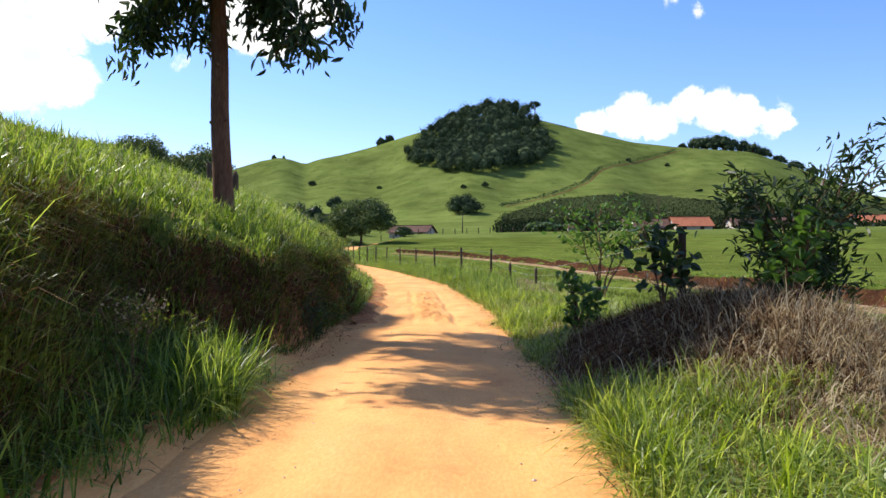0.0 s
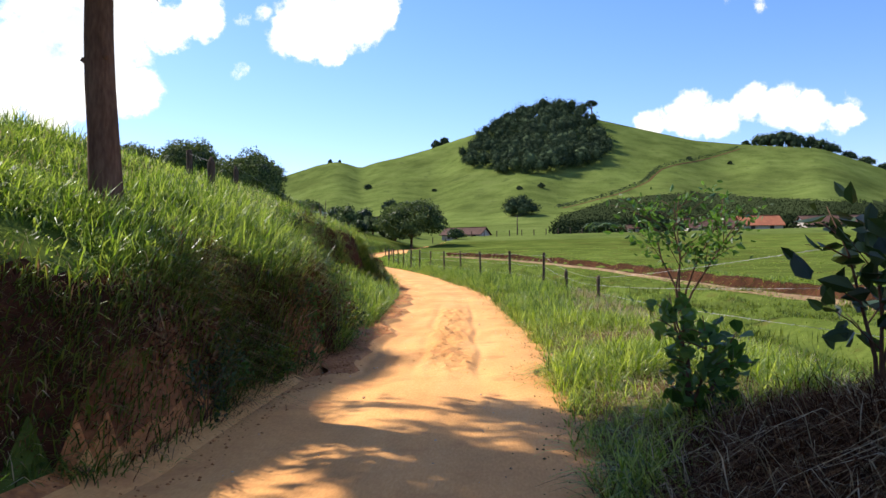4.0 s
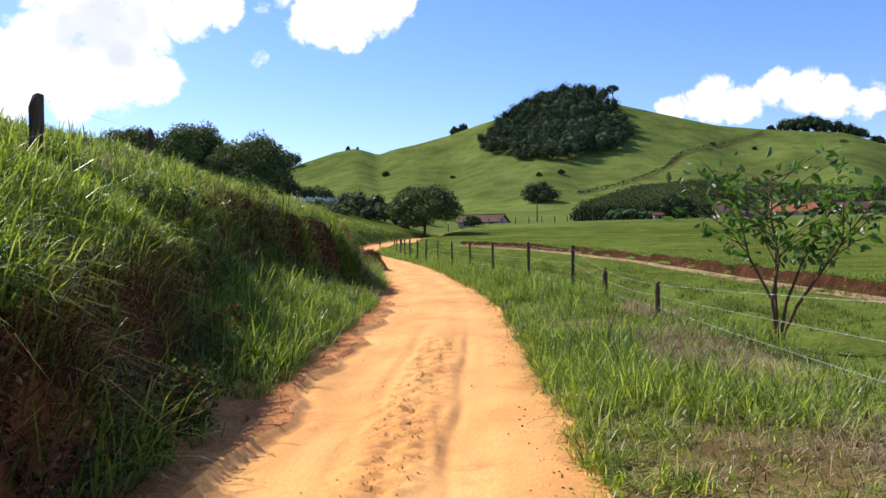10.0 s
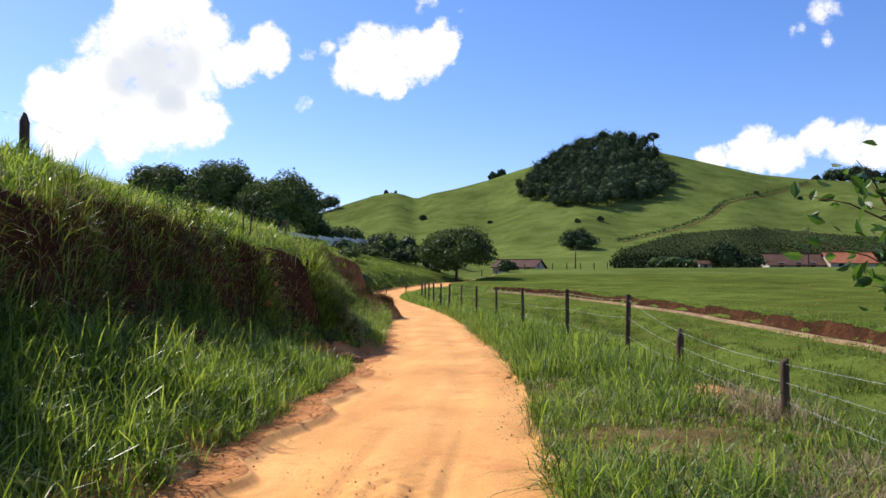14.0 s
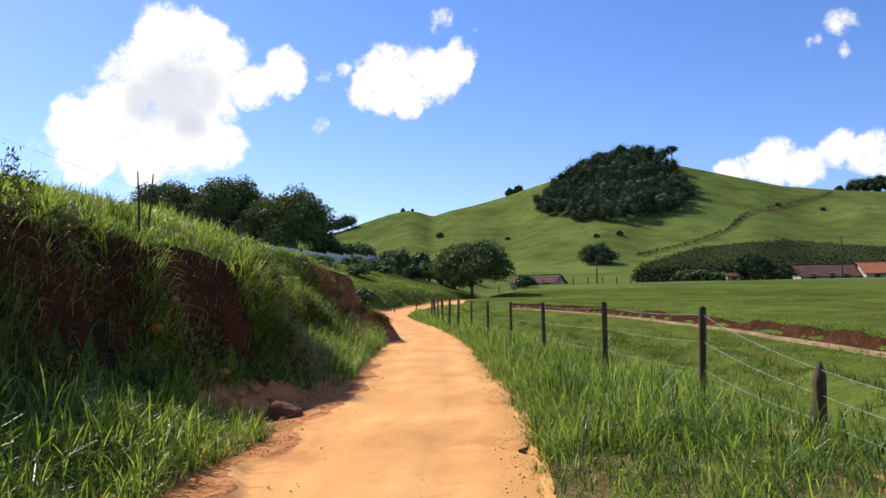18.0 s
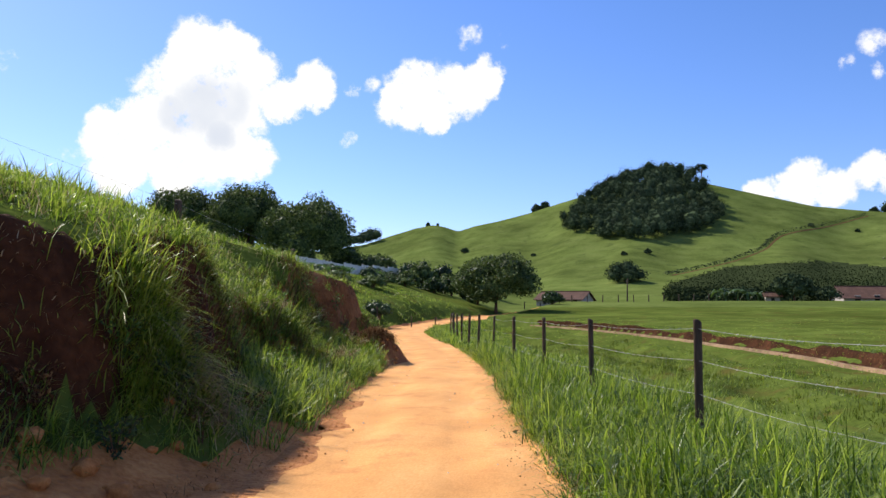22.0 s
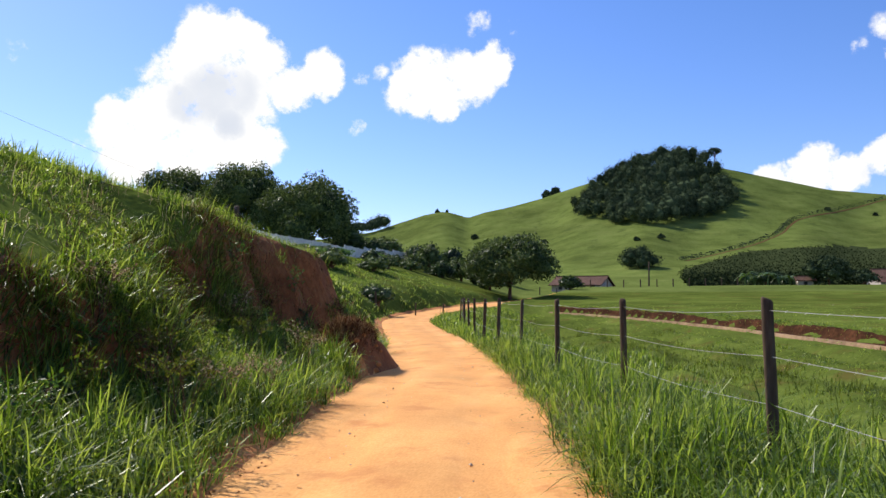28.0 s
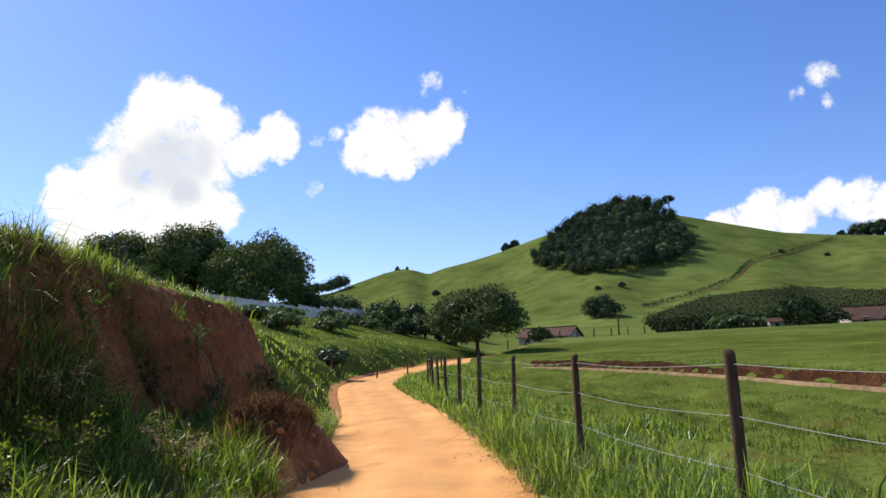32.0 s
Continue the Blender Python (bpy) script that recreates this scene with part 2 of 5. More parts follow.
M_LEAF_DARK = mat("dark_leaf", [(0.012, 0.028, 0.008), (0.03, 0.058, 0.014), (0.06, 0.10, 0.025)], 0.4, 0.5, 0, 3, leafy=0.25, island=0.5, spec=0.4)
M_LEAF = mat("fresh_leaf", [(0.03, 0.07, 0.014), (0.06, 0.13, 0.022), (0.10, 0.19, 0.04)], 0.8, 0.45, 0, 5, leafy=0.4, island=0.4, spec=0.4)
M_FAR = mat("distant_leaf", [(0.018, 0.029, 0.016), (0.048, 0.07, 0.033), (0.098, 0.13, 0.058)], 0.07, 0.95, 0, 0.5, island=0.25, spec=0.05)
M_TREE = mat("mango_leaf", [(0.024, 0.042, 0.013), (0.066, 0.1, 0.027), (0.14, 0.185, 0.052)], 0.25, 0.6, 0, 2, leafy=0.18, island=0.45, spec=0.2)
M_CUT = mat("dark_red_earth", [(0.014, 0.007, 0.004), (0.045, 0.02, 0.01), (0.115, 0.048, 0.022)], 0.9, 1.0, 1.0, 6, bump_dist=0.12, spec=0.03)
M_TRACK = mat("pale_track", [(0.15, 0.09, 0.045), (0.24, 0.155, 0.085), (0.33, 0.23, 0.14)], 1.5, 0.95, 0.5, 18, patch=0.4)
M_BANANA = mat("banana_leaf", [(0.03, 0.055, 0.012), (0.055, 0.1, 0.02), (0.09, 0.15, 0.035)], 0.8, 0.45, 0, 5, leafy=0.3, island=0.3, spec=0.3)
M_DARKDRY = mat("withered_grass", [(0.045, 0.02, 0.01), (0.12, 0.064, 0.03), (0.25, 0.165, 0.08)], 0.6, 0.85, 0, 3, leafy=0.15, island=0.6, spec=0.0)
M_MOUND = mat("cut_grass", [(0.035, 0.015, 0.007), (0.085, 0.041, 0.019), (0.2, 0.12, 0.06)], 0.6, 0.95, 0, 3, leafy=0.15, island=0.7, spec=0.0)
M_SEDGE = mat("sedge_blade", [(0.035, 0.055, 0.009), (0.08, 0.115, 0.017), (0.14, 0.175, 0.032)], 0.5, 0.55, 0, 3, leafy=0.4, island=0.6, spec=0.12)
# bank soil with the shade of the cut face put into its colour
M_SHADED_SOIL = mat("shaded_soil", [(0.022, 0.009, 0.005), (0.055, 0.022, 0.011), (0.105, 0.044, 0.02)], 1.6, 1.0, 1.0, 9, bump_dist=0.12, spec=0.05)
M_CROP = mat("crop_rows", [(0.018, 0.026, 0.011), (0.03, 0.041, 0.016), (0.045, 0.058, 0.024)], 0.12, 1.0, 0.9, 1.2, bump_dist=0.5, spec=0.0, island=0.3)
M_STONE = mat("red_earth_clod", [(0.06, 0.025, 0.014), (0.14, 0.056, 0.027), (0.24, 0.10, 0.048)], 5, 0.95, 0.9, 30, bump_dist=0.03)
M_PEBBLE = mat("pebble", [(0.35, 0.2, 0.1), (0.5, 0.36, 0.24), (0.6, 0.5, 0.4)], 5, 0.9, 0.2, 30, island=0.5)
M_WOOD = mat("weathered_post", [(0.035, 0.024, 0.016), (0.085, 0.06, 0.042), (0.16, 0.125, 0.09)], 6, 0.95, 0.9, 30, stretch=(1, 1, 0.15), spec=0.08)
M_BARK = mat("bark", [(0.055, 0.03, 0.02), (0.12, 0.066, 0.042), (0.2, 0.12, 0.08)], 5, 0.95, 0.7, 30, stretch=(1, 1, 0.25), spec=0.04)
M_WIRE = mat("galvanised_wire", [(0.28, 0.28, 0.28), (0.42, 0.42, 0.41)], 4, 0.6, 0, 20, metal=0.3)
M_WALL = mat("grey_concrete", [(0.42, 0.41, 0.38), (0.6, 0.58, 0.54), (0.74, 0.72, 0.67)], 0.8, 0.9, 0.2, 12)
M_ROOF = mat("clay_tile", [(0.20, 0.07, 0.035), (0.32, 0.11, 0.055), (0.42, 0.17, 0.08)], 1.2, 0.85, 0.4, 9)
M_OLDROOF = mat("old_tile", [(0.05, 0.026, 0.02), (0.10, 0.052, 0.037), (0.16, 0.09, 0.065)], 1.0, 0.9, 0.4, 9)
M_PLASTER = mat("plaster", [(0.28, 0.24, 0.20), (0.40, 0.35, 0.30), (0.52, 0.48, 0.43)], 0.8, 0.9, 0.15, 9)
M_DARK = mat("dark_opening", [(0.012, 0.012, 0.012), (0.03, 0.03, 0.03)], 2, 0.5, 0, 9)

# ---- plan ----
YS = np.linspace(-80, 1600, 8401)


def curve(knots, soft=4.0):
    ks = np.array(knots)
    v = np.interp(YS, ks[:, 0], ks[:, 1])
    w = int(soft / 0.2)
    k = np.hanning(2 * w + 1)
    k /= k.sum()
    p = np.concatenate([np.full(w, v[0]), v, np.full(w, v[-1])])
    v = np.convolve(p, k, "valid")
    return lambda y: np.interp(y, YS, v)


road_x = curve([(-80, -0.6), (0, -0.42), (20, -0.4), (27, -0.95), (35, -1.65), (40, -2.3), (45, -3.35), (55, -5.1), (62, -6.7), (70, -8.8), (80, -12.0), (90, -15.0), (100, -16.6), (115, -16.0), (140, -12.0), (200, -6), (1600, -6)], 6)
road_z = curve([(-80, 0), (45, 0), (60, 0.08), (75, 0.22), (100, 0.76), (130, 2.0), (190, 4.4), (400, 12), (1600, 12)], 12)
nat_c = curve([(-80, 0.3), (0, 0.3), (20, 0.45), (30, 0.35), (37, 0.05), (48, -0.1), (56, -0.5), (62, -1.0), (70, -1.75), (97, -2.4), (110, -1.5), (118, -1.05), (140, -0.6), (163, -0.3), (200, 0.5), (400, 3), (1600, 3)], 5)
foot_w = curve([(-80, 1.2), (5, 1.3), (9.3, 1.2), (11, 0.35), (17, 0.3), (20, 0.3), (22, 0.8), (24, 1.9), (25.5, 2.5), (34, 2.6), (36.5, 2.1), (38.2, 2.0), (39.6, 1.0), (42.5, 0.9), (44.3, 1.4), (45.5, 2.1), (51, 2.3), (56, 2.6), (59, 1.8), (62, 0.9), (66, 0.6), (1600, 0.6)], 1.2)
steep = curve([(-80, 2.0), (11, 2.0), (14, 2.8), (38, 3.0), (41, 2.4), (53.5, 2.4), (56, 3.2), (61, 3.2), (65, 1.0), (1600, 0.6)], 2.0)
shoulder = curve([(-80, 1.0), (10, 0.95), (12.5, 1.0), (17, 0.95), (20, 0.85), (22, 0.6), (23.5, 0.4), (24.8, 0.35), (26.5, 3.5), (39, 3.5), (44.0, 3.2), (45.3, 0.8), (47, 0.15), (53.5, 0.05), (57, 3.5), (1600, 3.5)], 1.2)
foot_s = curve([(-80, 0.35), (20, 0.3), (22.5, 0.35), (25, 0.56), (27.5, 0.5), (30, 0.32), (36.5, 0.3), (1600, 0.3)], 2)
cut_x = curve([(-80, 19), (20, 15.5), (35, 14.5), (50, 13.4), (65, 12.4), (80, 10.8), (95, 6.5), (108, 0.5), (118, -6), (140, -40), (1600, -400)], 6)
FENCE = [(3.45, 11.4), (3.57, 30.4), (2.95, 34.9), (2.37, 38.9), (1.0, 43.4), (-0.54, 48.8), (-1.83, 53.3), (-3.17, 58.2), (-4.46, 63.0), (-5.66, 66.9), (-6.82, 71.3), (-8.01, 75.8), (-9.09, 80.3), (-10.13, 84.8), (-11.19, 89.5), (-12.0, 94.5)]
fence_x = curve([(-80, 4.5), (0, 3.6)] + [(y, x) for x, y in FENCE] + [(140, -10), (1600, 0)], 3)
RIDGE = np.array([(-180, 2), (-60, 3), (-45, 3), (-30, 4.0), (-20, 4.6), (-16.85, 5.15), (-15.06, 5.8), (-13.2, 6.4), (-11.83, 6.66), (-11, 6.5), (-10.1, 6.22), (-9, 6.6), (-7.33, 6.95), (-4.87, 7.6), (-2.84, 8.25), (2, 9.6), (5, 9.9), (7.49, 9.3), (10.14, 8.6), (13.8, 7.6), (17.3, 7.1), (21.8, 6.6), (25, 5.3), (28.5, 3.6), (33, 2.5), (60, 2), (180, 2)])


def wav(x, y, f, seed):
    r = np.random.RandomState(seed)
    z = 0
    for i in range(7):
        a = r.uniform(0, 2 * math.pi)
        k = f * r.uniform(0.6, 1.9)
        z = z + np.sin(k * (x * math.cos(a) + y * math.sin(a)) + r.uniform(0, 6.28))
    return z / 7


def smin(a, b, k):
    h = np.clip(0.5 + 0.5 * (b - a) / k, 0, 1)
    return b * (1 - h) + a * h - k * h * (1 - h)


def step(a, b, v):
    t = np.clip((v - a) / (b - a), 0, 1)
    return t * t * (3 - 2 * t)


def height(x, y):
    """Height of the ground at x, y (arrays)."""
    x, y = np.asarray(x, float), np.asarray(y, float)
    u = x - road_x(y)
    rz = road_z(y)
    # hillside and its road cut
    d = -u - 1.5
    nat = 0.42 * np.clip(-x, -5, 8) + 0.25 * np.clip(-x - 8, 0, 14) + 0.12 * np.clip(-x - 22, 0, 60) + nat_c(y) + 0.18 * wav(x, y, 0.5, 3) - 1.7 * step(72, 105, y) * step(-34, -20, x)
    wob = 0.5 * wav(x, y, 2.4, 4) + 1.1 * wav(x * 0.4, y, 0.9, 5) + 0.2 * wav(x * 0.3, y, 7.0, 14)
    fw = foot_w(y)
    cut = rz + 0.02 + foot_s(y) * np.clip(d, 0, None) + (steep(y) - foot_s(y)) * np.clip(d + wob * step(0, 1.0, d) - fw, 0, None)
    cut = smin(cut, rz + shoulder(y) + 0.68 * d, 0.3)
    left = smin(cut, np.maximum(nat, rz + 0.05), 0.9 - 0.45 * step(66, 60, y))
    # mound of spoil at the bank's end
    left = left - 0.3 * np.exp(-(((x + 4.3) / 0.9) ** 2 + ((y - 37.2) / 1.5) ** 2))
    # buttress of earth that carries the hanging tuft
    left = left + 0.7 * np.exp(-(((x + 5.2) / 0.45) ** 2 + ((y - 40.1) / 0.7) ** 2))
    # verge, pasture and the raised field
    e = u - 1.5
    xf = fence_x(y)
    low = rz * 0.75 - 0.5 - 0.12 * wav(x, y, 0.7, 6)
    verge = rz + 0.1 * step(0.25, 1.1, e) + 0.05 * wav(x, y, 1.8, 8)
    right = verge + (low - verge) * step(-0.6, 3.2, x - xf)
    right = right + 0.85 * np.exp(-(((x - 3.8) / 1.9) ** 2 + ((y - 9.1) / 2.9) ** 2)) * step(0.2, 1.4, e)
    cx = cut_x(y)
    q = x - cx
    yc = smin(y, 176 + 0 * y, 24)
    field = -0.08 + 0.012 * np.clip(x, -40, 120) + 0.00031 * np.clip(yc - 40, 0, None) ** 2 - 0.012 * np.clip(y - 178, 0, 60) + 0.07 * wav(x, y, 0.25, 66)
    right = right + (np.maximum(field - 0.62, right) - right) * step(-16, -1.5, q)
    right = right + (np.maximum(field, right + 0.3) - right) * step(-0.15, 0.35, q + 0.2 * wav(x, y, 1.4, 9))
    wet = step(1.5, 4, x - xf) * step(-1.2, -3.0, q) * step(135, 100, y)
    right = right - wet * (0.16 * np.sin(q * 2.1 + 3.5 * wav(x, y, 0.35, 69)) * (1 + wav(x, y, 0.9, 70)) + 0.28 * step(0.1, 0.4, wav(x, y * 0.5, 0.75, 67)) + 0.12 * wav(x, y, 2.6, 68))
    right = right - 0.25 * np.exp(-((q + 4.0 + wav(x, y, 0.3, 12)) / 0.5) ** 2)
    z = np.where(u < -1.5, left, np.where(u > 1.5, right, rz - 0.08))
    z = z + np.where(u < 0, 0.85 * np.exp(-(((x + 7.6) / 0.62) ** 4 + ((y - 57.7) / 1.35) ** 4)), 0)
    # distant hill
    px, py = x + 0.5, y - 22
    r = np.hypot(px, py)
    az = np.degrees(np.arctan2(px, py))
    zr = 1.6 + 930 * np.tan(np.radians(np.interp(az, RIDGE[:, 0], RIDGE[:, 1])))
    t = np.clip((r - 330) / 600, 0, 1.6)
    prof = np.where(t < 0.93, 0.94 * (t / 0.93) ** 2.0, 0.94 + 0.06 * (1 - ((1 - t) / 0.07) ** 2))
    prof = np.where(t > 1, 1 - 1.6 * (t - 1), prof)
    spur = (2.2 * np.sin(np.radians(az * 34 + r * 0.09)) + 1.2 * np.sin(np.radians(az * 71 - r * 0.2 + 40)) + 1.6 * wav(x, y, 0.05, 61)) * step(0.15, 0.5, t) * step(1.0, 0.78, t)
    base = 12.0 + 0.01 * np.clip(x, -200, 200)
    hill = base + (zr - base) * prof + spur
    # blend valley floor into the hill's foot
    w = step(190, 340, y)
    z = z * (1 - w) + np.where(r > 250, hill, base) * w
    return z


def mesh(name, verts, faces, material, smooth=False):
    me = bpy.data.meshes.new(name)
    verts = np.asarray(verts, np.float32)
    me.vertices.add(len(verts))
    me.vertices.foreach_set("co", verts.ravel())
    if isinstance(faces, np.ndarray):
        faces = [faces]
    counts = np.concatenate([np.full(len(f), f.shape[1], np.int32) for f in faces])
    loops = np.concatenate([np.asarray(f, np.int32).ravel() for f in faces])
    me.loops.add(len(loops))
    me.loops.foreach_set("vertex_index", loops)
    me.polygons.add(len(counts))
    me.polygons.foreach_set("loop_start", np.concatenate([[0], np.cumsum(counts)[:-1]]).astype(np.int32))
    me.polygons.foreach_set("use_smooth", np.full(len(counts), smooth))
    me.update(calc_edges=True)
    me.validate()
    for m in material if isinstance(material, (list, tuple)) else [material]:
        me.materials.append(m)
    return me


def grid(nr, nc):
    i = np.arange(nr - 1)[:, None] * nc + np.arange(nc - 1)[None]
    return np.stack([i, i + 1, i + nc + 1, i + nc], -1).reshape(-1, 4)


def part(name, me, parent, label=""):
    ob = new(name, me)
    ob.parent = parent
    return tagged(ob, label=label)


def thing(name, x, y, z, label, category, group="", rz=0.0):
    ob = new(name)
    ob.matrix_world = pose(x, y, z, 0, 0, rz)
    return tagged(ob, label, category, group)


# bare sandy spots and dry straw patches on the verge: x, y, half-widths
SAND = [(3.3, 32.3, 0.55, 1.3), (2.95, 35.6, 0.4, 0.9)]
STRAW = [(3.9, 7.3, 0.9, 0.9), (3.2, 5.2, 0.7, 1.0), (3.5, 24.4, 1.3, 2.3), (3.1, 26.6, 0.6, 0.9), (4.9, 14.5, 1.0, 1.3), (5.2, 7.0, 1.9, 2.4), (3.6, 31.0, 0.7, 1.2), (3.9, 19.5, 0.8, 1.2), (2.4, 37.5, 0.4, 0.8)]

# ---- ground ----
near_rows = np.arange(-14, 72, 0.28)
far_rows = [72.0]
while far_rows[-1] < 1500:
    far_rows.append(far_rows[-1] + max(0.3, 0.012 * (far_rows[-1] - 45)))
back_rows = -14 - np.geomspace(0.5, 200, 24)[::-1]
rows = np.concatenate([back_rows, near_rows, far_rows[0:]])
s = np.linspace(-1, 1, 315)
wide = np.maximum(60, 1.35 * np.abs(rows) + 45)
U = np.sign(s)[None] * (9 * np.abs(s)[None] + (wide[:, None] - 9) * np.abs(s)[None] ** 3.2)
GY = np.repeat(rows[:, None], len(s), 1)
GX = road_x(GY) + U
GZ = height(GX, GY)
GZ = GZ - 0.16 * ((np.abs(GX - cut_x(GY) + 0.4) < 1.3) & (GY > -20) & (GY < 119))
GZ = GZ + np.where(np.abs(U) > 1.7, 0.03 * wav(GX, GY, 5.0, 21), 0) * (GY < 90)
me = mesh("ground", np.stack([GX, GY, GZ], -1).reshape(-1, 3), grid(len(rows), len(s)), [M_GROUND, M_SOIL, M_ROAD, M_SHADED_SOIL, M_CROP, M_HILL, M_THATCH, M_SPOIL], True)
# bare soil where the cut faces are too steep for turf
fz = np.abs(np.diff(GZ, axis=1)[:-1]) / np.maximum(np.diff(GX, axis=1)[:-1], 1e-3)
fx, fy = GX[:-1, :-1], GY[:-1, :-1]
fq = fx - cut_x(fy)
fu = U[:-1, :-1]
bare = (fz > 1.05) & (fy < 64) & (fy > -20) & (fu < 0)
bare |= (fu < 0) & (fu > -1.95) & (fy < 150)
heap = np.hypot((fx + 7.6) / 0.9, (fy - 57.7) / 1.7) < 1
spill = heap | (np.hypot((fx + 4.0) / 1.3, (fy - 37.2) / 2.0) < 1)
bare |= spill
bare &= fu < 40
rag = 0.22 * wav(fx, fy, 2.6, 91) + 0.12 * wav(fx, fy, 8.0, 92)
pale = (fu >= -1.5) & (fu < 1.62) & (fy < 150)
for sx, sy, sa, sb in SAND:
    pale |= (np.hypot((fx - sx) / sa, (fy - sy) / sb) < 1 + 1.6 * rag) & (fu > 0)
kind_ = bare.astype(np.int32)
kind_[~bare & (fy > 150)] = 5
kind_[(fu > 1.5) & (fu < 5.6 + 2.5 * rag) & (fy < 40 + 8 * rag) & (fy > -14)] = 6
# steep faces along the cut take the soil darkened for shade
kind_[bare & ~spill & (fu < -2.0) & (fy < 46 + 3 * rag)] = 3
kind_[(fu < -1.4) & (fu > -2.0 + 0.3 * rag) & (fy < 150) & (GZ[:-1, :-1] < road_z(fy) + 0.3)] = 7
kind_[(fu < -1.4) & (fu > -1.95 + 0.2 * rag) & (fy < 15 + 4 * rag) & (GZ[:-1, :-1] < 0.14)] = 2
kind_[spill] = 7
kind_[heap] = 1
# bare soil about the mound, darkened for the tree crown's shade over it
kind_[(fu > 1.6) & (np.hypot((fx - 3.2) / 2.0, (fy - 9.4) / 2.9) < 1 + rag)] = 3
kind_[pale & ~heap] = 2
far_r = np.hypot(fx + 0.5, fy - 22)
far_az = np.degrees(np.arctan2(fx + 0.5, fy - 22))
far_el = np.degrees(np.arctan2(GZ[:-1, :-1] - 1.6, far_r))
CROP_TOP = ([4.3, 8.3, 13.8, 17.3, 21.8, 33], [2.55, 3.75, 4.1, 3.6, 3.2, 2.9])
kind_[(far_az > 4.4) & (far_az < 34) & (far_el < np.interp(far_az, *CROP_TOP)) & (fy > 196) & (far_r < 900)] = 4
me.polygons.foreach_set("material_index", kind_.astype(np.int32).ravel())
ground = tagged(new("ground", me), "green pasture land with a road cut and hills", "ground", kind="structure")

# ---- farm track and its low cut bank in the pasture ----
ty = np.arange(-20, 118.5, 0.4)


def ribbon(name, qs, lift, rough, material, label, category):
    X = cut_x(ty)[:, None] + np.array(qs)[None] + 0.12 * wav(ty[:, None] * 0.3, np.array(qs)[None] * 0, 4.0, 51)
    Y = np.repeat(ty[:, None], len(qs), 1)
    Z = height(X, Y) + lift + rough * wav(X, Y, 6.0, 52)
    Z[:, 0] -= 0.25
    Z[:, -1] -= 0.25
    me_ = mesh(name, np.stack([X, Y, Z], -1).reshape(-1, 3), grid(len(ty), len(qs)), material, True)
    return tagged(new(name, me_), label, category, kind="structure")


ribbon("farm_track", [-0.72, -0.68, -0.62, -0.55, -0.48, -0.42, -0.36], 0.02, 0.015, M_TRACK, "pale trodden track below the raised field", "path")
ribbon("cut_bank", [-0.36, -0.3, -0.2, -0.1, 0.0, 0.08, 0.16, 0.24, 0.3], 0.04, 0.11, M_CUT, "low crumbling bank of red earth", "bank")

# ---- road ----
ry = np.concatenate([np.arange(-14, 3, 0.25), np.arange(3, 14, 0.07), np.arange(14, 31, 0.045), np.arange(31, 64, 0.07), np.arange(64, 150, 0.5)])
ru = np.linspace(-1.75, 1.75, 72)
RU, RY = np.meshgrid(ru, ry)
edge = 0.34 * wav(RU * 0.2, RY, 1.3, 31) + 0.16 * wav(RU * 0.2, RY, 5.0, 32)
RX = road_x(RY) + RU * (1 + edge * 0.8)
churn = step(14.5, 17, RY) * step(28, 25.5, RY) * np.exp(-((RX + 0.25 + 0.05 * (RY - 17) + 0.12 * wav(RX * 0, RY, 1.3, 54)) / 0.34) ** 4)
RZ = road_z(RY) + 0.05 - 0.045 * (np.abs(RU) / 1.6) ** 4 + 0.004 * wav(RX, RY * 0.5, 1.6, 33) + 0.004 * wav(RX, RY * 0.15, 14, 34)
# wheel ruts, tyre lines and the scoured shelf under the bank
sway = 0.07 * wav(RX * 0, RY, 0.7, 44) + 0.03 * wav(RX * 0, RY, 2.2, 45)
RZ += -0.035 * np.exp(-((RU + 0.72 + sway) / 0.26) ** 2) - 0.03 * np.exp(-((RU - 0.72 + sway) / 0.28) ** 2)
for ruu, dep, wid in ((-0.95, 0.012, 0.05), (-0.5, 0.008, 0.04), (0.5, 0.008, 0.04), (0.92, 0.01, 0.05)):
    RZ += -dep * np.exp(-((RU - ruu + 1.4 * sway) / wid) ** 2) * (0.6 + 0.8 * wav(RX * 0, RY, 0.5, 46 + int(10 * ruu)))
scour = RU + 1.16 + 0.12 * wav(RX * 0, RY, 0.8, 47) + 0.025 * wav(RX * 0, RY, 5.0, 48)
RZ += step(14, 17, RY) * step(38, 30, RY) * (0.06 * step(0.05, -0.07, scour) - 0.025 * np.exp(-((scour - 0.1) / 0.06) ** 2))
RZ += churn * (0.035 * wav(RX, RY * 0.5, 9, 35) + 0.045 * wav(RX, RY * 0.6, 24, 36) + 0.05 * wav(RX, RY * 0.8, 45, 40) + 0.03)
rut = RX + 0.05 * (RY - 17) + 0.1 * wav(RX * 0, RY, 1.5, 38)
in_rut = step(14.5, 17, RY) * step(30, 26, RY)
RZ += 0.028 * in_rut * (0.7 + 0.6 * wav(RX * 0, RY, 3.0, 55)) * (np.exp(-((rut - 0.12) / 0.07) ** 2) - 1.2 * np.exp(-((rut - 0.23) / 0.05) ** 2))
RZ += -0.03 * in_rut * np.exp(-((rut + 0.62) / 0.08) ** 2)
me = mesh("road", np.stack([RX, RY, RZ], -1).reshape(-1, 3), grid(len(ry), len(ru)), [M_ROAD, M_SPOIL], True)
margin = (scour < -0.06 + 0.12 * wav(RX, RY, 3.0, 53)) & (RY > 15.5) & (RY < 46)
me.polygons.foreach_set("material_index", margin[:-1, :-1].astype(np.int32).ravel())
road = tagged(new("road", me), "orange sandy dirt road with wheel ruts and churned soil", "road", kind="structure")

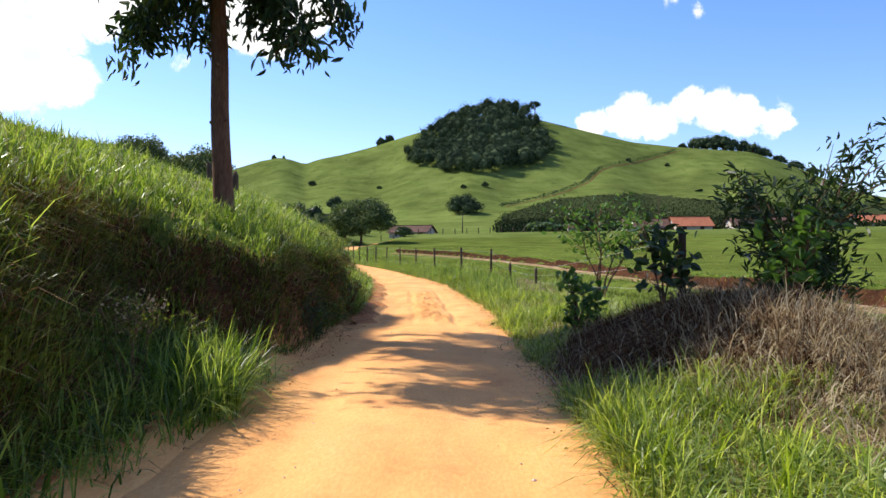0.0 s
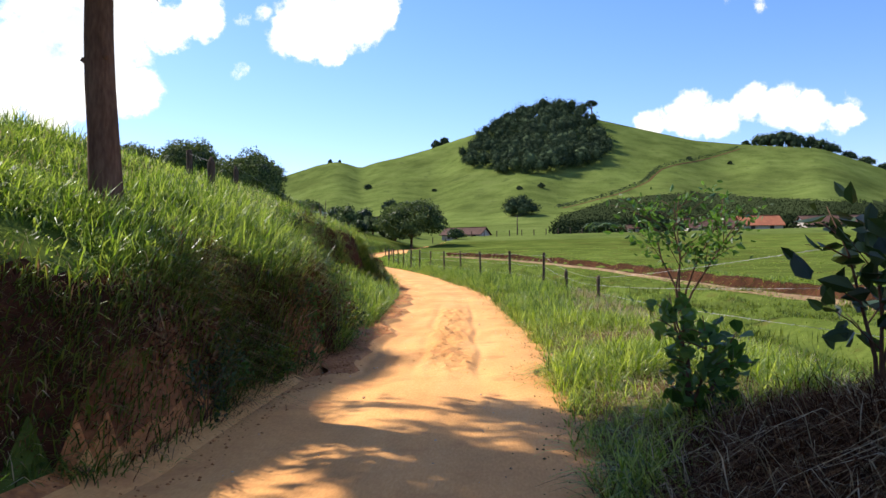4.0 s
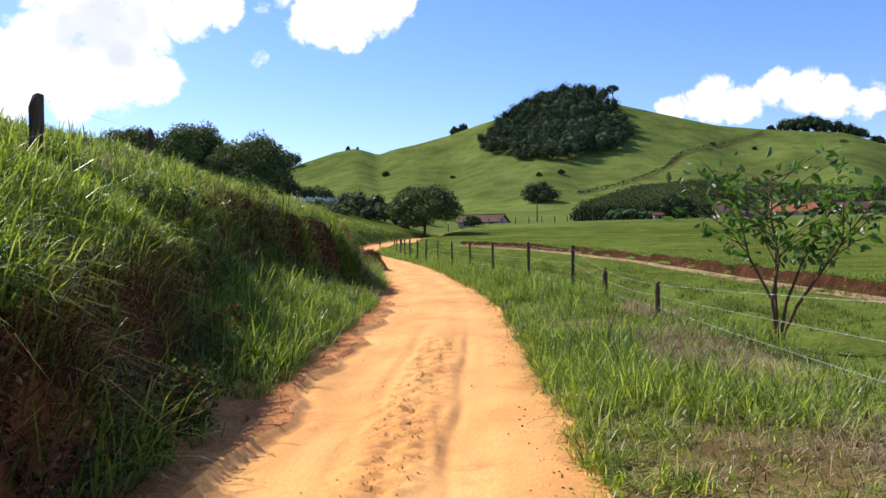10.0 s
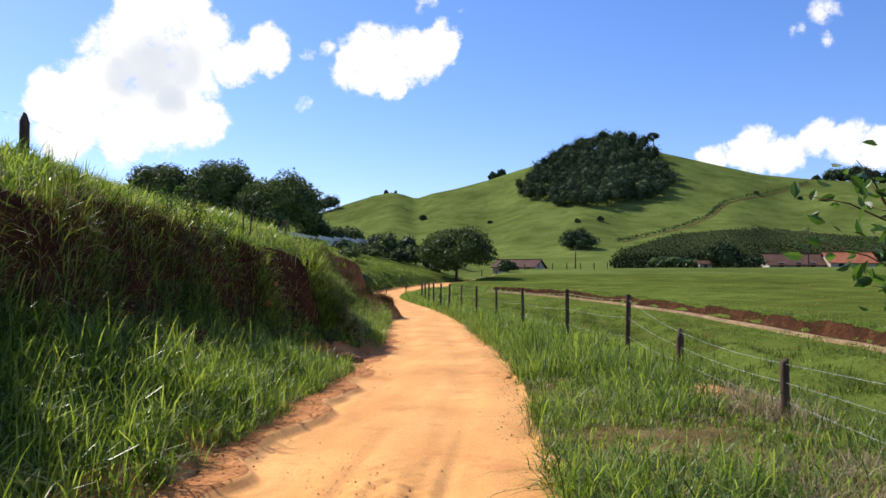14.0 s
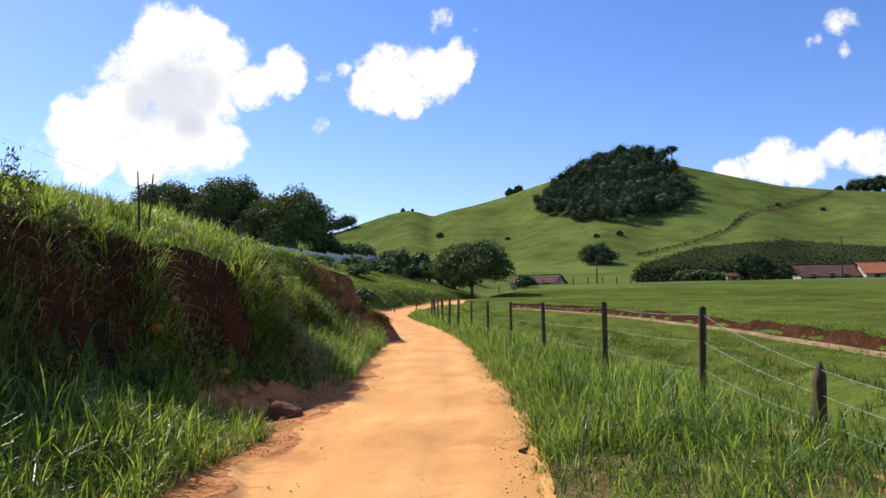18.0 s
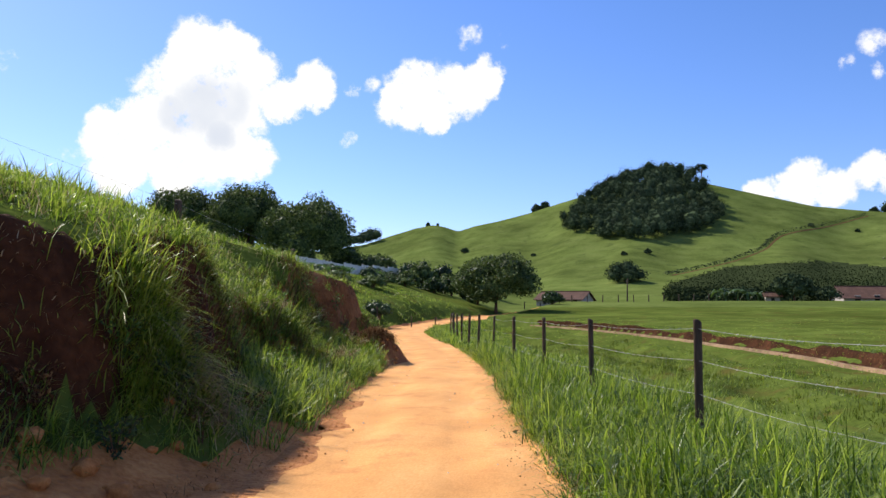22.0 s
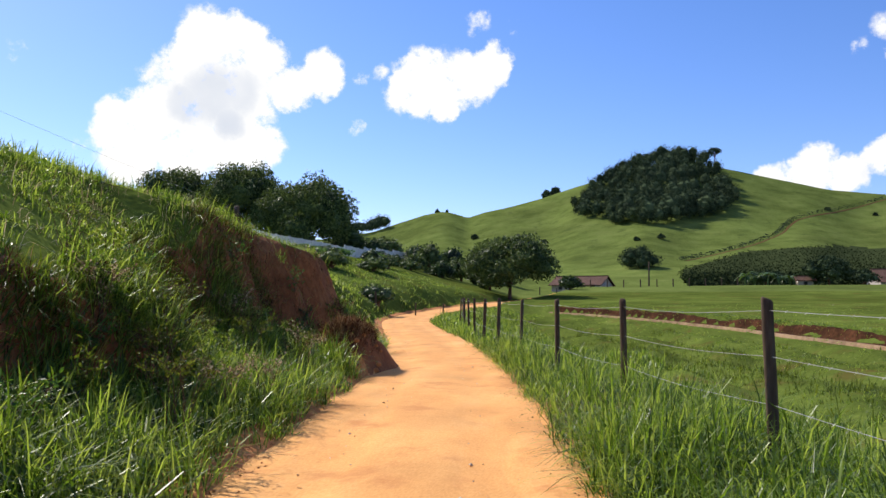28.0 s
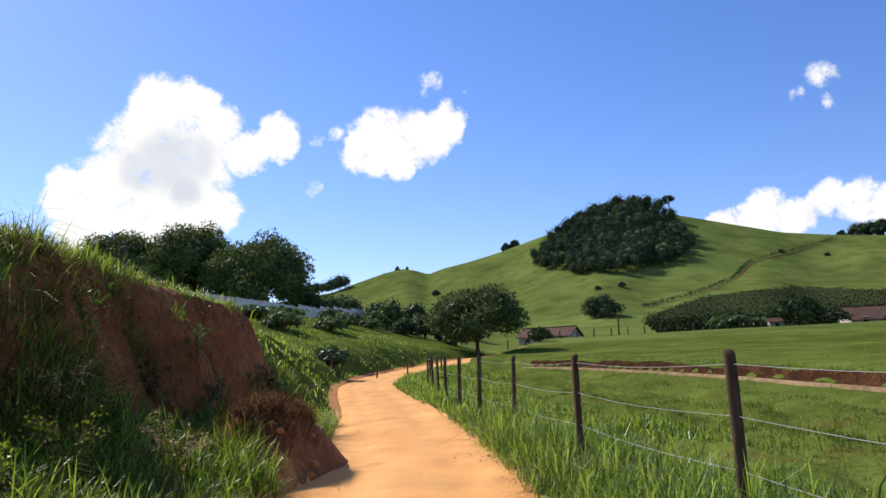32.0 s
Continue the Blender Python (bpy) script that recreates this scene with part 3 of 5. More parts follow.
# ---- grass ----


def blades(xy, length, width, lean, rs, lift=-0.03, down=0.0, coarse=False):
    """Arching grass blades as one mesh's arrays, rooted on the ground at xy. down: how far they hang downhill."""
    n = len(xy)
    x, y = xy[:, 0], xy[:, 1]
    z = height(x, y) + lift
    base = np.stack([x, y, z], -1)
    b = rs.uniform(0, 2 * np.pi, n)
    out = np.stack([np.cos(b), np.sin(b), 0 * b], -1)
    if down:
        gx = (height(x + 0.2, y) - height(x - 0.2, y)) / 0.4
        gy = (height(x, y + 0.2) - height(x, y - 0.2)) / 0.4
        g = np.stack([-gx, -gy, 0 * gx], -1)
        g /= np.maximum(1.0, np.linalg.norm(g, axis=1))[:, None]
        out = out + down * 1.6 * g
        out /= np.maximum(0.2, np.linalg.norm(out, axis=1))[:, None]
    a = b + np.pi / 2 + rs.uniform(-0.9, 0.9, n)
    side = np.stack([np.cos(a), np.sin(a), 0 * a], -1)
    L = length[:, None]
    w = (width * rs.uniform(0.6, 1.35, n))[:, None]
    k = (lean * rs.uniform(0.25, 1.5, n))[:, None]
    up = np.array([0, 0, 1.0])
    pts = [base + out * L * k * 0.75 * t ** 1.6 + up * L * (t - 0.62 * k * t * t) for t in ((0.0, 0.6, 1.0) if coarse else (0.0, 0.42, 0.76, 1.0))]
    if coarse:
        v = np.stack([pts[0] - side * w * 0.4, pts[0] + side * w * 0.4, pts[1] + side * w * 0.45, pts[1] - side * w * 0.45, pts[2]], 1).reshape(-1, 3)
        i = np.arange(n)[:, None] * 5
        return v, i + np.array([[0, 1, 2, 3]]), i + np.array([[3, 2, 4]])
    v = np.stack([pts[0] - side * w * 0.35, pts[0] + side * w * 0.35, pts[1] + side * w * 0.5, pts[1] - side * w * 0.5, pts[2] + side * w * 0.34, pts[2] - side * w * 0.34, pts[3]], 1).reshape(-1, 3)
    i = np.arange(n)[:, None] * 7
    return v, np.concatenate([i + np.array([[0, 1, 2, 3]]), i + np.array([[3, 2, 4, 5]])]), i + np.array([[5, 4, 6]])


def sward(name, label, n, place, length, width, lean, material, seed, clump=0.12, down=0.0, per=9, coarse=False, edge_u=1.52):
    """place(rs, n) gives the tussock centres and a height factor per tussock."""
    rs = np.random.RandomState(seed)
    c, f = place(rs, n // per)
    tuft = np.repeat(rs.uniform(0.5, 1.5, len(c)), per)[:, None]
    xy = np.repeat(c, per, 0) + rs.normal(0, clump, (len(c) * per, 2)) * tuft
    f = np.repeat(f, per) * rs.uniform(0.4, 1.15, len(xy))
    u = xy[:, 0] - road_x(xy[:, 1])
    ok = np.abs(u) > edge_u + 0.2 * wav(xy[:, 0] * 0.3, xy[:, 1], 2.5, 41) + 0.1 * wav(xy[:, 0] * 0.3, xy[:, 1], 7.5, 42)
    v, q, t = blades(xy[ok], length * f[ok], width, lean, rs, down=down, coarse=coarse)
    return tagged(new(name, mesh(name, v, [q, t], material)), label, "grass", kind="stuff")


def along(y0, y1, u0, u1, power=1.0, keep=None):
    def place(rs, n):
        m = n * 6 if keep else n
        y = rs.uniform(y0, y1, m)
        u = u0 + (u1 - u0) * rs.uniform(0, 1, m) ** power
        x = road_x(y) + u
        f = 0.85 + 0.8 * wav(x, y, 1.1, 77) + 0.35 * rs.uniform(-1, 1, m)
        if keep is not None:
            k = np.flatnonzero(keep(x, y, u, rs))[:n]
            x, y, f = x[k], y[k], f[k]
        return np.stack([x, y], -1), np.clip(f, 0.25, 1.7)
    return place


def face(x, y):
    return (height(x - 0.15, y) - height(x + 0.15, y)) / 0.3


def spoil(x, y):
    return (np.hypot((x + 7.6) / 0.85, (y - 57.7) / 1.5) < 1) | (np.hypot((x + 3.9) / 1.15, (y - 37.2) / 1.8) < 1)


def chance(rs, x, p):
    return rs.uniform(0, 1, len(x)) < p


def above(x, y, u, rs):
    """The sunlit turf over the cut's lip."""
    return (face(x, y) < 1.1) & (-u - 1.5 > foot_w(y) * 0.95)


def below(x, y, u, rs):
    """The bank's foot, grassier past the first stretch."""
    return (-u - 1.5 < foot_w(y) + 0.15) & chance(rs, x, 0.3 + 0.3 * step(9.4, 8, y) - 0.45 * step(9.4, 10.4, y) * step(18.5, 16.5, y) - 0.75 * step(38, 39, y) * step(42.6, 41.6, y) + 0.6 * step(17, 22, y) + 0.5 * wav(x, y, 1.0, 82)) & ~spoil(x, y)


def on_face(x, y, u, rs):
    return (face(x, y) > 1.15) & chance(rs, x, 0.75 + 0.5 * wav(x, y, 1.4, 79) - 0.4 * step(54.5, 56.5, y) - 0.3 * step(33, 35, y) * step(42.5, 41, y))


def bulge(x, y, u, rs):
    return (height(x, y) > 1.2 + 0.3 * wav(x, y, 1.6, 86)) & (height(x, y) < 2.6)


def face_tufts(x, y, u, rs):
    return (face(x, y) > 0.75) & chance(rs, x, 0.3 + 0.9 * wav(x, y, 1.7, 83) + 0.3 * step(42, 45, y) + 0.3 * step(15, 11, y) - 0.5 * step(54.5, 56.5, y) - 0.5 * step(33, 35, y) * step(42.5, 41, y))


def in_patch(x, y, patches, seed=93):
    rag = 0.35 * wav(x, y, 2.2, seed)
    k = np.zeros(len(x), bool)
    for px_, py_, a, b in patches:
        k |= np.hypot((x - px_) / a, (y - py_) / b) < 1 + rag
    return k


def verge_ok(x, y, u, rs):
    thin = chance(rs, x, 0.93 - 0.5 * step(0.25, 0.5, wav(x, y, 0.9, 80)))
    return thin & ~in_patch(x, y, SAND) & (~in_patch(x, y, STRAW) | chance(rs, x, 0.4)) & (np.hypot((x - 3.3) / 2.0, (y - 9.4) / 2.9) > 1)


def tussock_ok(x, y, u, rs):
    """Separate lush clumps with dry ground between them."""
    return verge_ok(x, y, u, rs) & chance(rs, x, 0.62 + 1.3 * wav(x, y, 1.5, 85) + 0.5 * step(9, 6, y))


def straw_ok(x, y, u, rs):
    return in_patch(x, y, STRAW) | (chance(rs, x, 0.12 + 0.6 * wav(x, y, 0.9, 80)) & ~in_patch(x, y, SAND))


def damp(x, y, u, rs):
    return chance(rs, x, 0.3 + 1.2 * wav(x, y, 0.55, 84))


sward("tall_grass", "tall bright green grass arching over the roadside bank", 66000, along(2, 67, -1.9, -8.5, 1.0, above), 0.46, 0.016, 1.05, M_GRASS, 1, 0.11, 0.35, 26)
sward("dry_grass", "straw-coloured stalks among the tall bank grass", 9000, along(2, 67, -1.9, -7.5, 1.0, above), 0.5, 0.008, 1.2, M_DRY, 43, 0.14, 0.35, coarse=True)
sward("foot_grass", "rank green grass at the bank's foot", 48000, along(3, 66, -1.55, -4.4, 1.0, below), 0.7, 0.014, 0.9, M_GRASS, 14, 0.1, 0.15, 26)
sward("face_grass", "green grass tufts rooted in the bank's face", 40000, along(3, 60, -1.8, -6.0, 1.0, face_tufts), 0.48, 0.013, 1.2, M_SEDGE, 15, 0.1, 0.3, 22, coarse=True)
sward("face_grass", "long grass hanging down the bank's shaded face", 18000, along(2, 17, -1.8, -5.0, 1.0, on_face), 0.5, 0.012, 1.1, M_SEDGE, 23, 0.12, 0.2, 12)
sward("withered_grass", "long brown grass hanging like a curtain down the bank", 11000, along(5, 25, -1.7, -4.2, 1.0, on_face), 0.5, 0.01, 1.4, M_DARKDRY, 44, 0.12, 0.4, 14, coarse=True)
sward("tall_grass", "long sunny grass bulging over the bank's nose", 16000, along(12, 26, -1.9, -4.6, 1.0, bulge), 0.58, 0.014, 1.1, M_GRASS, 45, 0.12, 0.4, 28)
sward("face_grass", "drooping pale green grass clumps on the bank", 9000, along(16, 55, -2.2, -6.0, 1.0, on_face), 0.7, 0.013, 1.2, M_GRASS, 25, 0.16, 0.3, 70)
sward("withered_grass", "pale withered stalks hanging on the bank's face", 5000, along(2, 40, -2.0, -6.0, 1.0, on_face), 0.42, 0.008, 1.3, M_DRY, 24, 0.12, 0.3, coarse=True)
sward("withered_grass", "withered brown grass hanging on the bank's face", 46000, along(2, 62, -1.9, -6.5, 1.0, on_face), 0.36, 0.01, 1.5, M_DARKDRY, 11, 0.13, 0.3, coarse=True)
sward("tall_grass", "tall green grass on the upper hillside", 30000, along(4, 80, -7, -24, 1.3), 0.5, 0.03, 0.9, M_GRASS, 2, 0.25, coarse=True)
sward("verge_turf", "short green grass on the road verge", 44000, along(22, 68, 1.5, 6.0, 1.1, verge_ok), 0.26, 0.012, 1.0, M_GRASS, 3, 0.16, coarse=True, edge_u=1.42)
sward("verge_turf", "short sunny green grass on the road verge", 38000, along(2, 25, 1.45, 6.0, 1.1, verge_ok), 0.2, 0.012, 1.2, M_PALE, 33, 0.14, coarse=True, edge_u=1.42)
sward("verge_grass", "lush green grass tussocks on the road verge by the fence", 62000, along(22, 68, 1.6, 5.8, 1.2, verge_ok), 0.52, 0.013, 1.1, M_GRASS, 16, 0.12, per=26)
sward("verge_grass", "bright green grass tussocks on the dry verge", 52000, along(2, 24, 1.55, 6.0, 1.1, tussock_ok), 0.46, 0.012, 1.15, M_PALE, 34, 0.11, per=30)
sward("verge_grass", "tall rank green grass along the fence", 24000, along(34, 66, 1.8, 4.6, 1.0, verge_ok), 0.8, 0.014, 1.0, M_GRASS, 26, 0.13, per=24, coarse=True)
sward("dry_grass", "pale dry grass lying in patches on the verge", 34000, along(3, 30, 1.6, 6.5, 1.0, straw_ok), 0.34, 0.008, 1.7, M_DRY, 8, 0.12, coarse=True)
sward("dry_grass", "standing clumps of bleached straw on the verge", 20000, along(4, 36, 1.7, 6.8, 1.0, lambda x, y, u, rs: in_patch(x, y, STRAW)), 0.42, 0.009, 1.3, M_DRY, 47, 0.1, per=18, coarse=True)
sward("dry_grass", "brown withered grass tangled on the verge", 26000, along(5, 34, 1.5, 6.0, 1.0, straw_ok), 0.3, 0.008, 1.8, M_DARKDRY, 35, 0.13, coarse=True)
sward("dry_grass", "pale dry grass among the tussocks by the fence", 12000, along(30, 66, 1.5, 5.0, 1.0, straw_ok), 0.36, 0.009, 1.6, M_DRY, 36, 0.12, coarse=True)
sward("pasture_grass", "short green pasture grass", 30000, along(10, 90, 5, 18, 1.0), 0.2, 0.02, 0.9, M_GRASS, 4, 0.2, coarse=True)
sward("sedge_tufts", "dark rushy tufts in the damp pasture", 30000, along(14, 92, 5, 17, 1.0, damp), 0.34, 0.02, 1.0, M_SEDGE, 17, 0.16, per=16, coarse=True)
sward("pasture_grass", "short green pasture grass on the raised field", 24000, along(30, 120, 12, 50, 1.4), 0.14, 0.035, 0.9, M_GRASS, 5, 0.3, coarse=True)
sward("verge_grass", "green grass beside the far bend of the road", 26000, along(64, 112, 1.7, 8, 1.0), 0.45, 0.03, 0.8, M_GRASS, 6, 0.25, coarse=True)
sward("slope_grass", "green grass on the slope below the wall", 24000, along(62, 130, -1.8, -24, 1.0), 0.4, 0.045, 0.8, M_GRASS, 7, 0.3, coarse=True)
sward("pasture_grass", "grass overhanging the low earth bank", 9000, lambda rs, n: (lambda y: (np.stack([cut_x(y) + rs.uniform(0.25, 0.9, n), y], -1), rs.uniform(0.5, 1.4, n)))(rs.uniform(25, 117, n)), 0.3, 0.025, 1.2, M_GRASS, 46, 0.2, 0.3, 8, coarse=True)
sward("dry_litter", "dry straw and litter along the road's edges", 14000, along(2, 64, -1.3, -2.1, 1.0), 0.15, 0.007, 1.8, M_DARKDRY, 9, 0.1, coarse=True, edge_u=1.35)
sward("dry_litter", "dry straw and litter along the road's edges", 22000, along(2, 64, 1.3, 2.2, 1.4), 0.15, 0.007, 1.8, M_DRY, 10, 0.1, coarse=True, edge_u=1.32)
sward("dry_grass", "dry weeds on the spoil heap at the bank's end", 9000, lambda rs, n: (np.stack([rs.normal(-7.75, 0.28, n), rs.normal(57.7, 0.7, n)], -1), rs.uniform(0.5, 1.2, n)), 0.35, 0.011, 1.2, M_DARKDRY, 13, 0.1, 0.5)
sward("tall_grass", "bright green grass tussock beside the road", 3000, lambda rs, n: (np.stack([rs.normal(-2.1, 0.22, n), rs.normal(7.6, 0.5, n)], -1), rs.uniform(0.6, 1.3, n)), 0.75, 0.012, 1.0, M_GRASS, 18, 0.1, 0.2)
sward("dry_grass", "mound of grey-brown cut grass beside the road", 46000, lambda rs, n: (np.stack([rs.normal(3.2, 0.9, n), rs.normal(9.3, 1.5, n)], -1), rs.uniform(0.6, 1.3, n)), 0.4, 0.007, 1.7, M_MOUND, 12, 0.12, 0.5, coarse=True)

sward("tall_grass", "large pale green tuft hanging from the bare bank", 3600, lambda rs, n: (np.stack([rs.normal(-5.2, 0.16, n), rs.normal(39.9, 0.33, n)], -1), rs.uniform(0.6, 1.3, n)), 0.62, 0.015, 1.2, M_PALE, 37, 0.14, 0.3)
sward("dry_grass", "straw-coloured skirt of the hanging tuft", 1400, lambda rs, n: (np.stack([rs.normal(-5.0, 0.14, n), rs.normal(40.2, 0.3, n)], -1), rs.uniform(0.6, 1.2, n)), 0.6, 0.01, 1.5, M_DRY, 38, 0.14, 0.5)
sward("tall_grass", "green tuft drooping over the bank's lip", 500, lambda rs, n: (np.stack([rs.normal(-5.7, 0.12, n), rs.normal(36.7, 0.2, n)], -1), rs.uniform(0.7, 1.2, n)), 0.6, 0.014, 1.3, M_PALE, 39, 0.1, 0.5)
sward("dry_grass", "pale dry stalks tangled over the mound", 11000, lambda rs, n: (np.stack([rs.normal(3.6, 1.1, n), rs.normal(8.4, 1.4, n)], -1), rs.uniform(0.6, 1.4, n)), 0.5, 0.008, 1.6, M_DRY, 19, 0.15, 0.4, coarse=True)

# ---- trees and shrubs ----


def tube(points, radii, sides=8):
    pts = [Vector(p) for p in points]
    v, f = [], []
    for i, p in enumerate(pts):
        d = (pts[min(i + 1, len(pts) - 1)] - pts[max(i - 1, 0)]).normalized()
        a = d.orthogonal().normalized() if i == 0 else (a - d * a.dot(d)).normalized()
        b = d.cross(a)
        for k in range(sides):
            t = 2 * math.pi * k / sides
            v.append(p + (a * math.cos(t) + b * math.sin(t)) * radii[i])
    for i in range(len(pts) - 1):
        for k in range(sides):
            f.append((i * sides + k, i * sides + (k + 1) % sides, (i + 1) * sides + (k + 1) % sides, (i + 1) * sides + k))
    v.append(pts[-1])
    top = [(len(pts) * sides - sides + k, len(pts) * sides - sides + (k + 1) % sides, len(v) - 1) for k in range(sides)]
    return np.array([tuple(p) for p in v]), np.array(f), np.array(top)


def join(pieces):
    v, q, t, n = [], [], [], 0
    for a, b, c in pieces:
        v.append(a), q.append(b + n), t.append(c + n)
        n += len(a)
    return np.concatenate(v), [np.concatenate(q), np.concatenate(t)]


def leaf_cards(centres, size, rs, aspect=0.45, droop=0.0, axis=None, spread=0.4, shaped=False):
    """One pointed leaf, folded at its rib, per centre; shaped gives it a rounded blade."""
    n = len(centres)
    d = rs.normal(0, 1, (n, 3)) if axis is None else axis + rs.normal(0, spread, (n, 3))
    d[:, 2] -= droop
    d /= np.linalg.norm(d, axis=1)[:, None]
    o = np.cross(d, rs.normal(0, 1, (n, 3)))
    o /= np.linalg.norm(o, axis=1)[:, None]
    L = (size * rs.uniform(0.6, 1.3, n))[:, None]
    a, b = centres - d * L * 0.5, centres + d * L * 0.5
    if shaped:
        lift = np.cross(d, o) * L * 0.1
        m1, m2 = centres - d * L * 0.2 + lift, centres + d * L * 0.15 + lift * 0.8
        w1, w2 = o * L * aspect * 0.5, o * L * aspect * 0.42
        v = np.stack([a, m1 + w1, m2 + w2, b - lift * 0.6, m2 - w2, m1 - w1], 1).reshape(-1, 3)
        i = np.arange(n)[:, None] * 6
        return v, np.concatenate([i + np.array([[0, 1, 2, 3]]), i + np.array([[0, 3, 4, 5]])])
    m = centres + np.cross(d, o) * L * 0.08
    v = np.stack([a, m + o * L * aspect * 0.5, b, m - o * L * aspect * 0.5], 1).reshape(-1, 3)
    return v, np.arange(n * 4).reshape(n, 4)


def crown_points(n, lobes, rs, shell=0.55):
    """Points in the outer shell of overlapping lobes (x, y, z, rx, ry, rz)."""
    lobes = np.array(lobes)
    vol = lobes[:, 3] * lobes[:, 4]
    k = rs.choice(len(lobes), n, p=vol / vol.sum())
    d = rs.normal(0, 1, (n, 3))
    d /= np.linalg.norm(d, axis=1)[:, None]
    r = shell + (1.06 - shell) * rs.uniform(0, 1, n) ** 0.6
    r = r * (1 + 0.16 * np.sin(5 * d[:, 0] + 9 * d[:, 1] + k) * np.cos(7 * d[:, 2] + 2 * k))
    return lobes[k, :3] + d * r[:, None] * lobes[k, 3:6]


def ball(fine):
    bm = bmesh.new()
    bmesh.ops.create_icosphere(bm, subdivisions=fine, radius=1)
    v_ = np.array([tuple(q.co) for q in bm.verts])
    f_ = np.array([[q.index for q in fc.verts] for fc in bm.faces])
    bm.free()
    return v_, f_


BALLS = [ball(1), ball(2)]


def cores(lobes, scale, fine=1):
    """Dense twiggy inside of a crown: one lumpy mass for each lobe."""
    L = np.array(lobes)
    BALL_V, BALL_F = BALLS[fine]
    bump = 1 + 0.16 * np.sin(BALL_V[:, 0] * 9 + 4 * BALL_V[:, 2])[None] * np.cos(BALL_V[:, 1] * 8 + np.arange(len(L))[:, None])
    v_ = L[:, None, :3] + BALL_V[None] * (bump * scale)[..., None] * L[:, None, 3:6]
    f_ = BALL_F[None] + (np.arange(len(L)) * len(BALL_V))[:, None, None]
    return v_.reshape(-1, 3), f_.reshape(-1, 3)


def broad_tree(x, y, label, w, h, trunk_h, seed, leaves, size, group="", name="tree", material=None, lobes_n=16, r_trunk=0.2, z=None, low=0.3, category="tree", flat=2.5):
    rs = np.random.RandomState(seed)
    z = float(height(x, y)) if z is None else z
    t = thing(name, x, y, z - 0.1, label, category, group)
    lobes = []
    for i in range(lobes_n):
        a = i * 2.399 + rs.uniform(-0.3, 0.3)
        q = math.sqrt((i + 0.5) / lobes_n)
        top = trunk_h + (h - trunk_h) * (low + (0.72 - low) * (1 - q ** flat) * rs.uniform(0.85, 1.1) + rs.uniform(-0.06, 0.08))
        lobes.append((math.cos(a) * q * w * 0.36, math.sin(a) * q * w * 0.36, top, w * rs.uniform(0.15, 0.22), w * rs.uniform(0.15, 0.22), (h - trunk_h) * rs.uniform(0.24, 0.33)))
    pieces = [tube([(0, 0, 0), (0.05, 0, trunk_h * 0.6), (0.1, 0.05, trunk_h * 1.2), (0, 0, trunk_h + (h - trunk_h) * 0.5)], [r_trunk * 1.4, r_trunk, r_trunk * 0.9, r_trunk * 0.3])]
    for lx, ly, lz, *_ in lobes[:9]:
        pieces.append(tube([(0.05, 0, trunk_h * 0.8), (lx * 0.5, ly * 0.5, trunk_h + (lz - trunk_h) * 0.6), (lx, ly, lz)], [r_trunk * 0.5, r_trunk * 0.3, r_trunk * 0.08], 6))
    part("trunk", mesh("trunk", *join(pieces), M_BARK, True), t)
    p = crown_points(leaves, lobes, rs)
    v, f = leaf_cards(p, size, rs, 0.5)
    cv, cf = cores(lobes, 0.6)
    part("crown", mesh("crown", np.concatenate([v, cv]), [f, cf + len(v)], material or M_LEAF_DARK), t)
    return t


broad_tree(-14.5, 140, "dense dark green mango tree beside the road", 13.4, 8.0, 2.0, 11, 22000, 0.4, low=0.2, flat=3.5, material=M_TREE)
for x, y, w, h, sd in ((-76, 166, 17, 11.8, 12), (-64, 165, 18, 13.4, 13), (-50.5, 162, 19, 11.8, 14)):
    broad_tree(x, y, "large dark green mango tree behind the concrete wall", w, h, 0.6, sd, 26000, 0.5, "trees behind the wall", low=0.15, flat=5.5, material=M_TREE)


def limb_leaves(tips, per, size, rs, aspect, droop, reach):
    """Leaves strung along the ends of twigs. tips: (start, end) pairs."""
    cs, ax = [], []
    for a, b in tips:
        a, b = np.array(a), np.array(b)
        for s_ in rs.uniform(0.15, 1.05, per):
            cs.append(a + (b - a) * s_ + rs.normal(0, reach, 3))
            ax.append((b - a) / (np.linalg.norm(b - a) + 1e-6))
    return leaf_cards(np.array(cs), size, rs, aspect, droop, np.array(ax), 0.7, True)


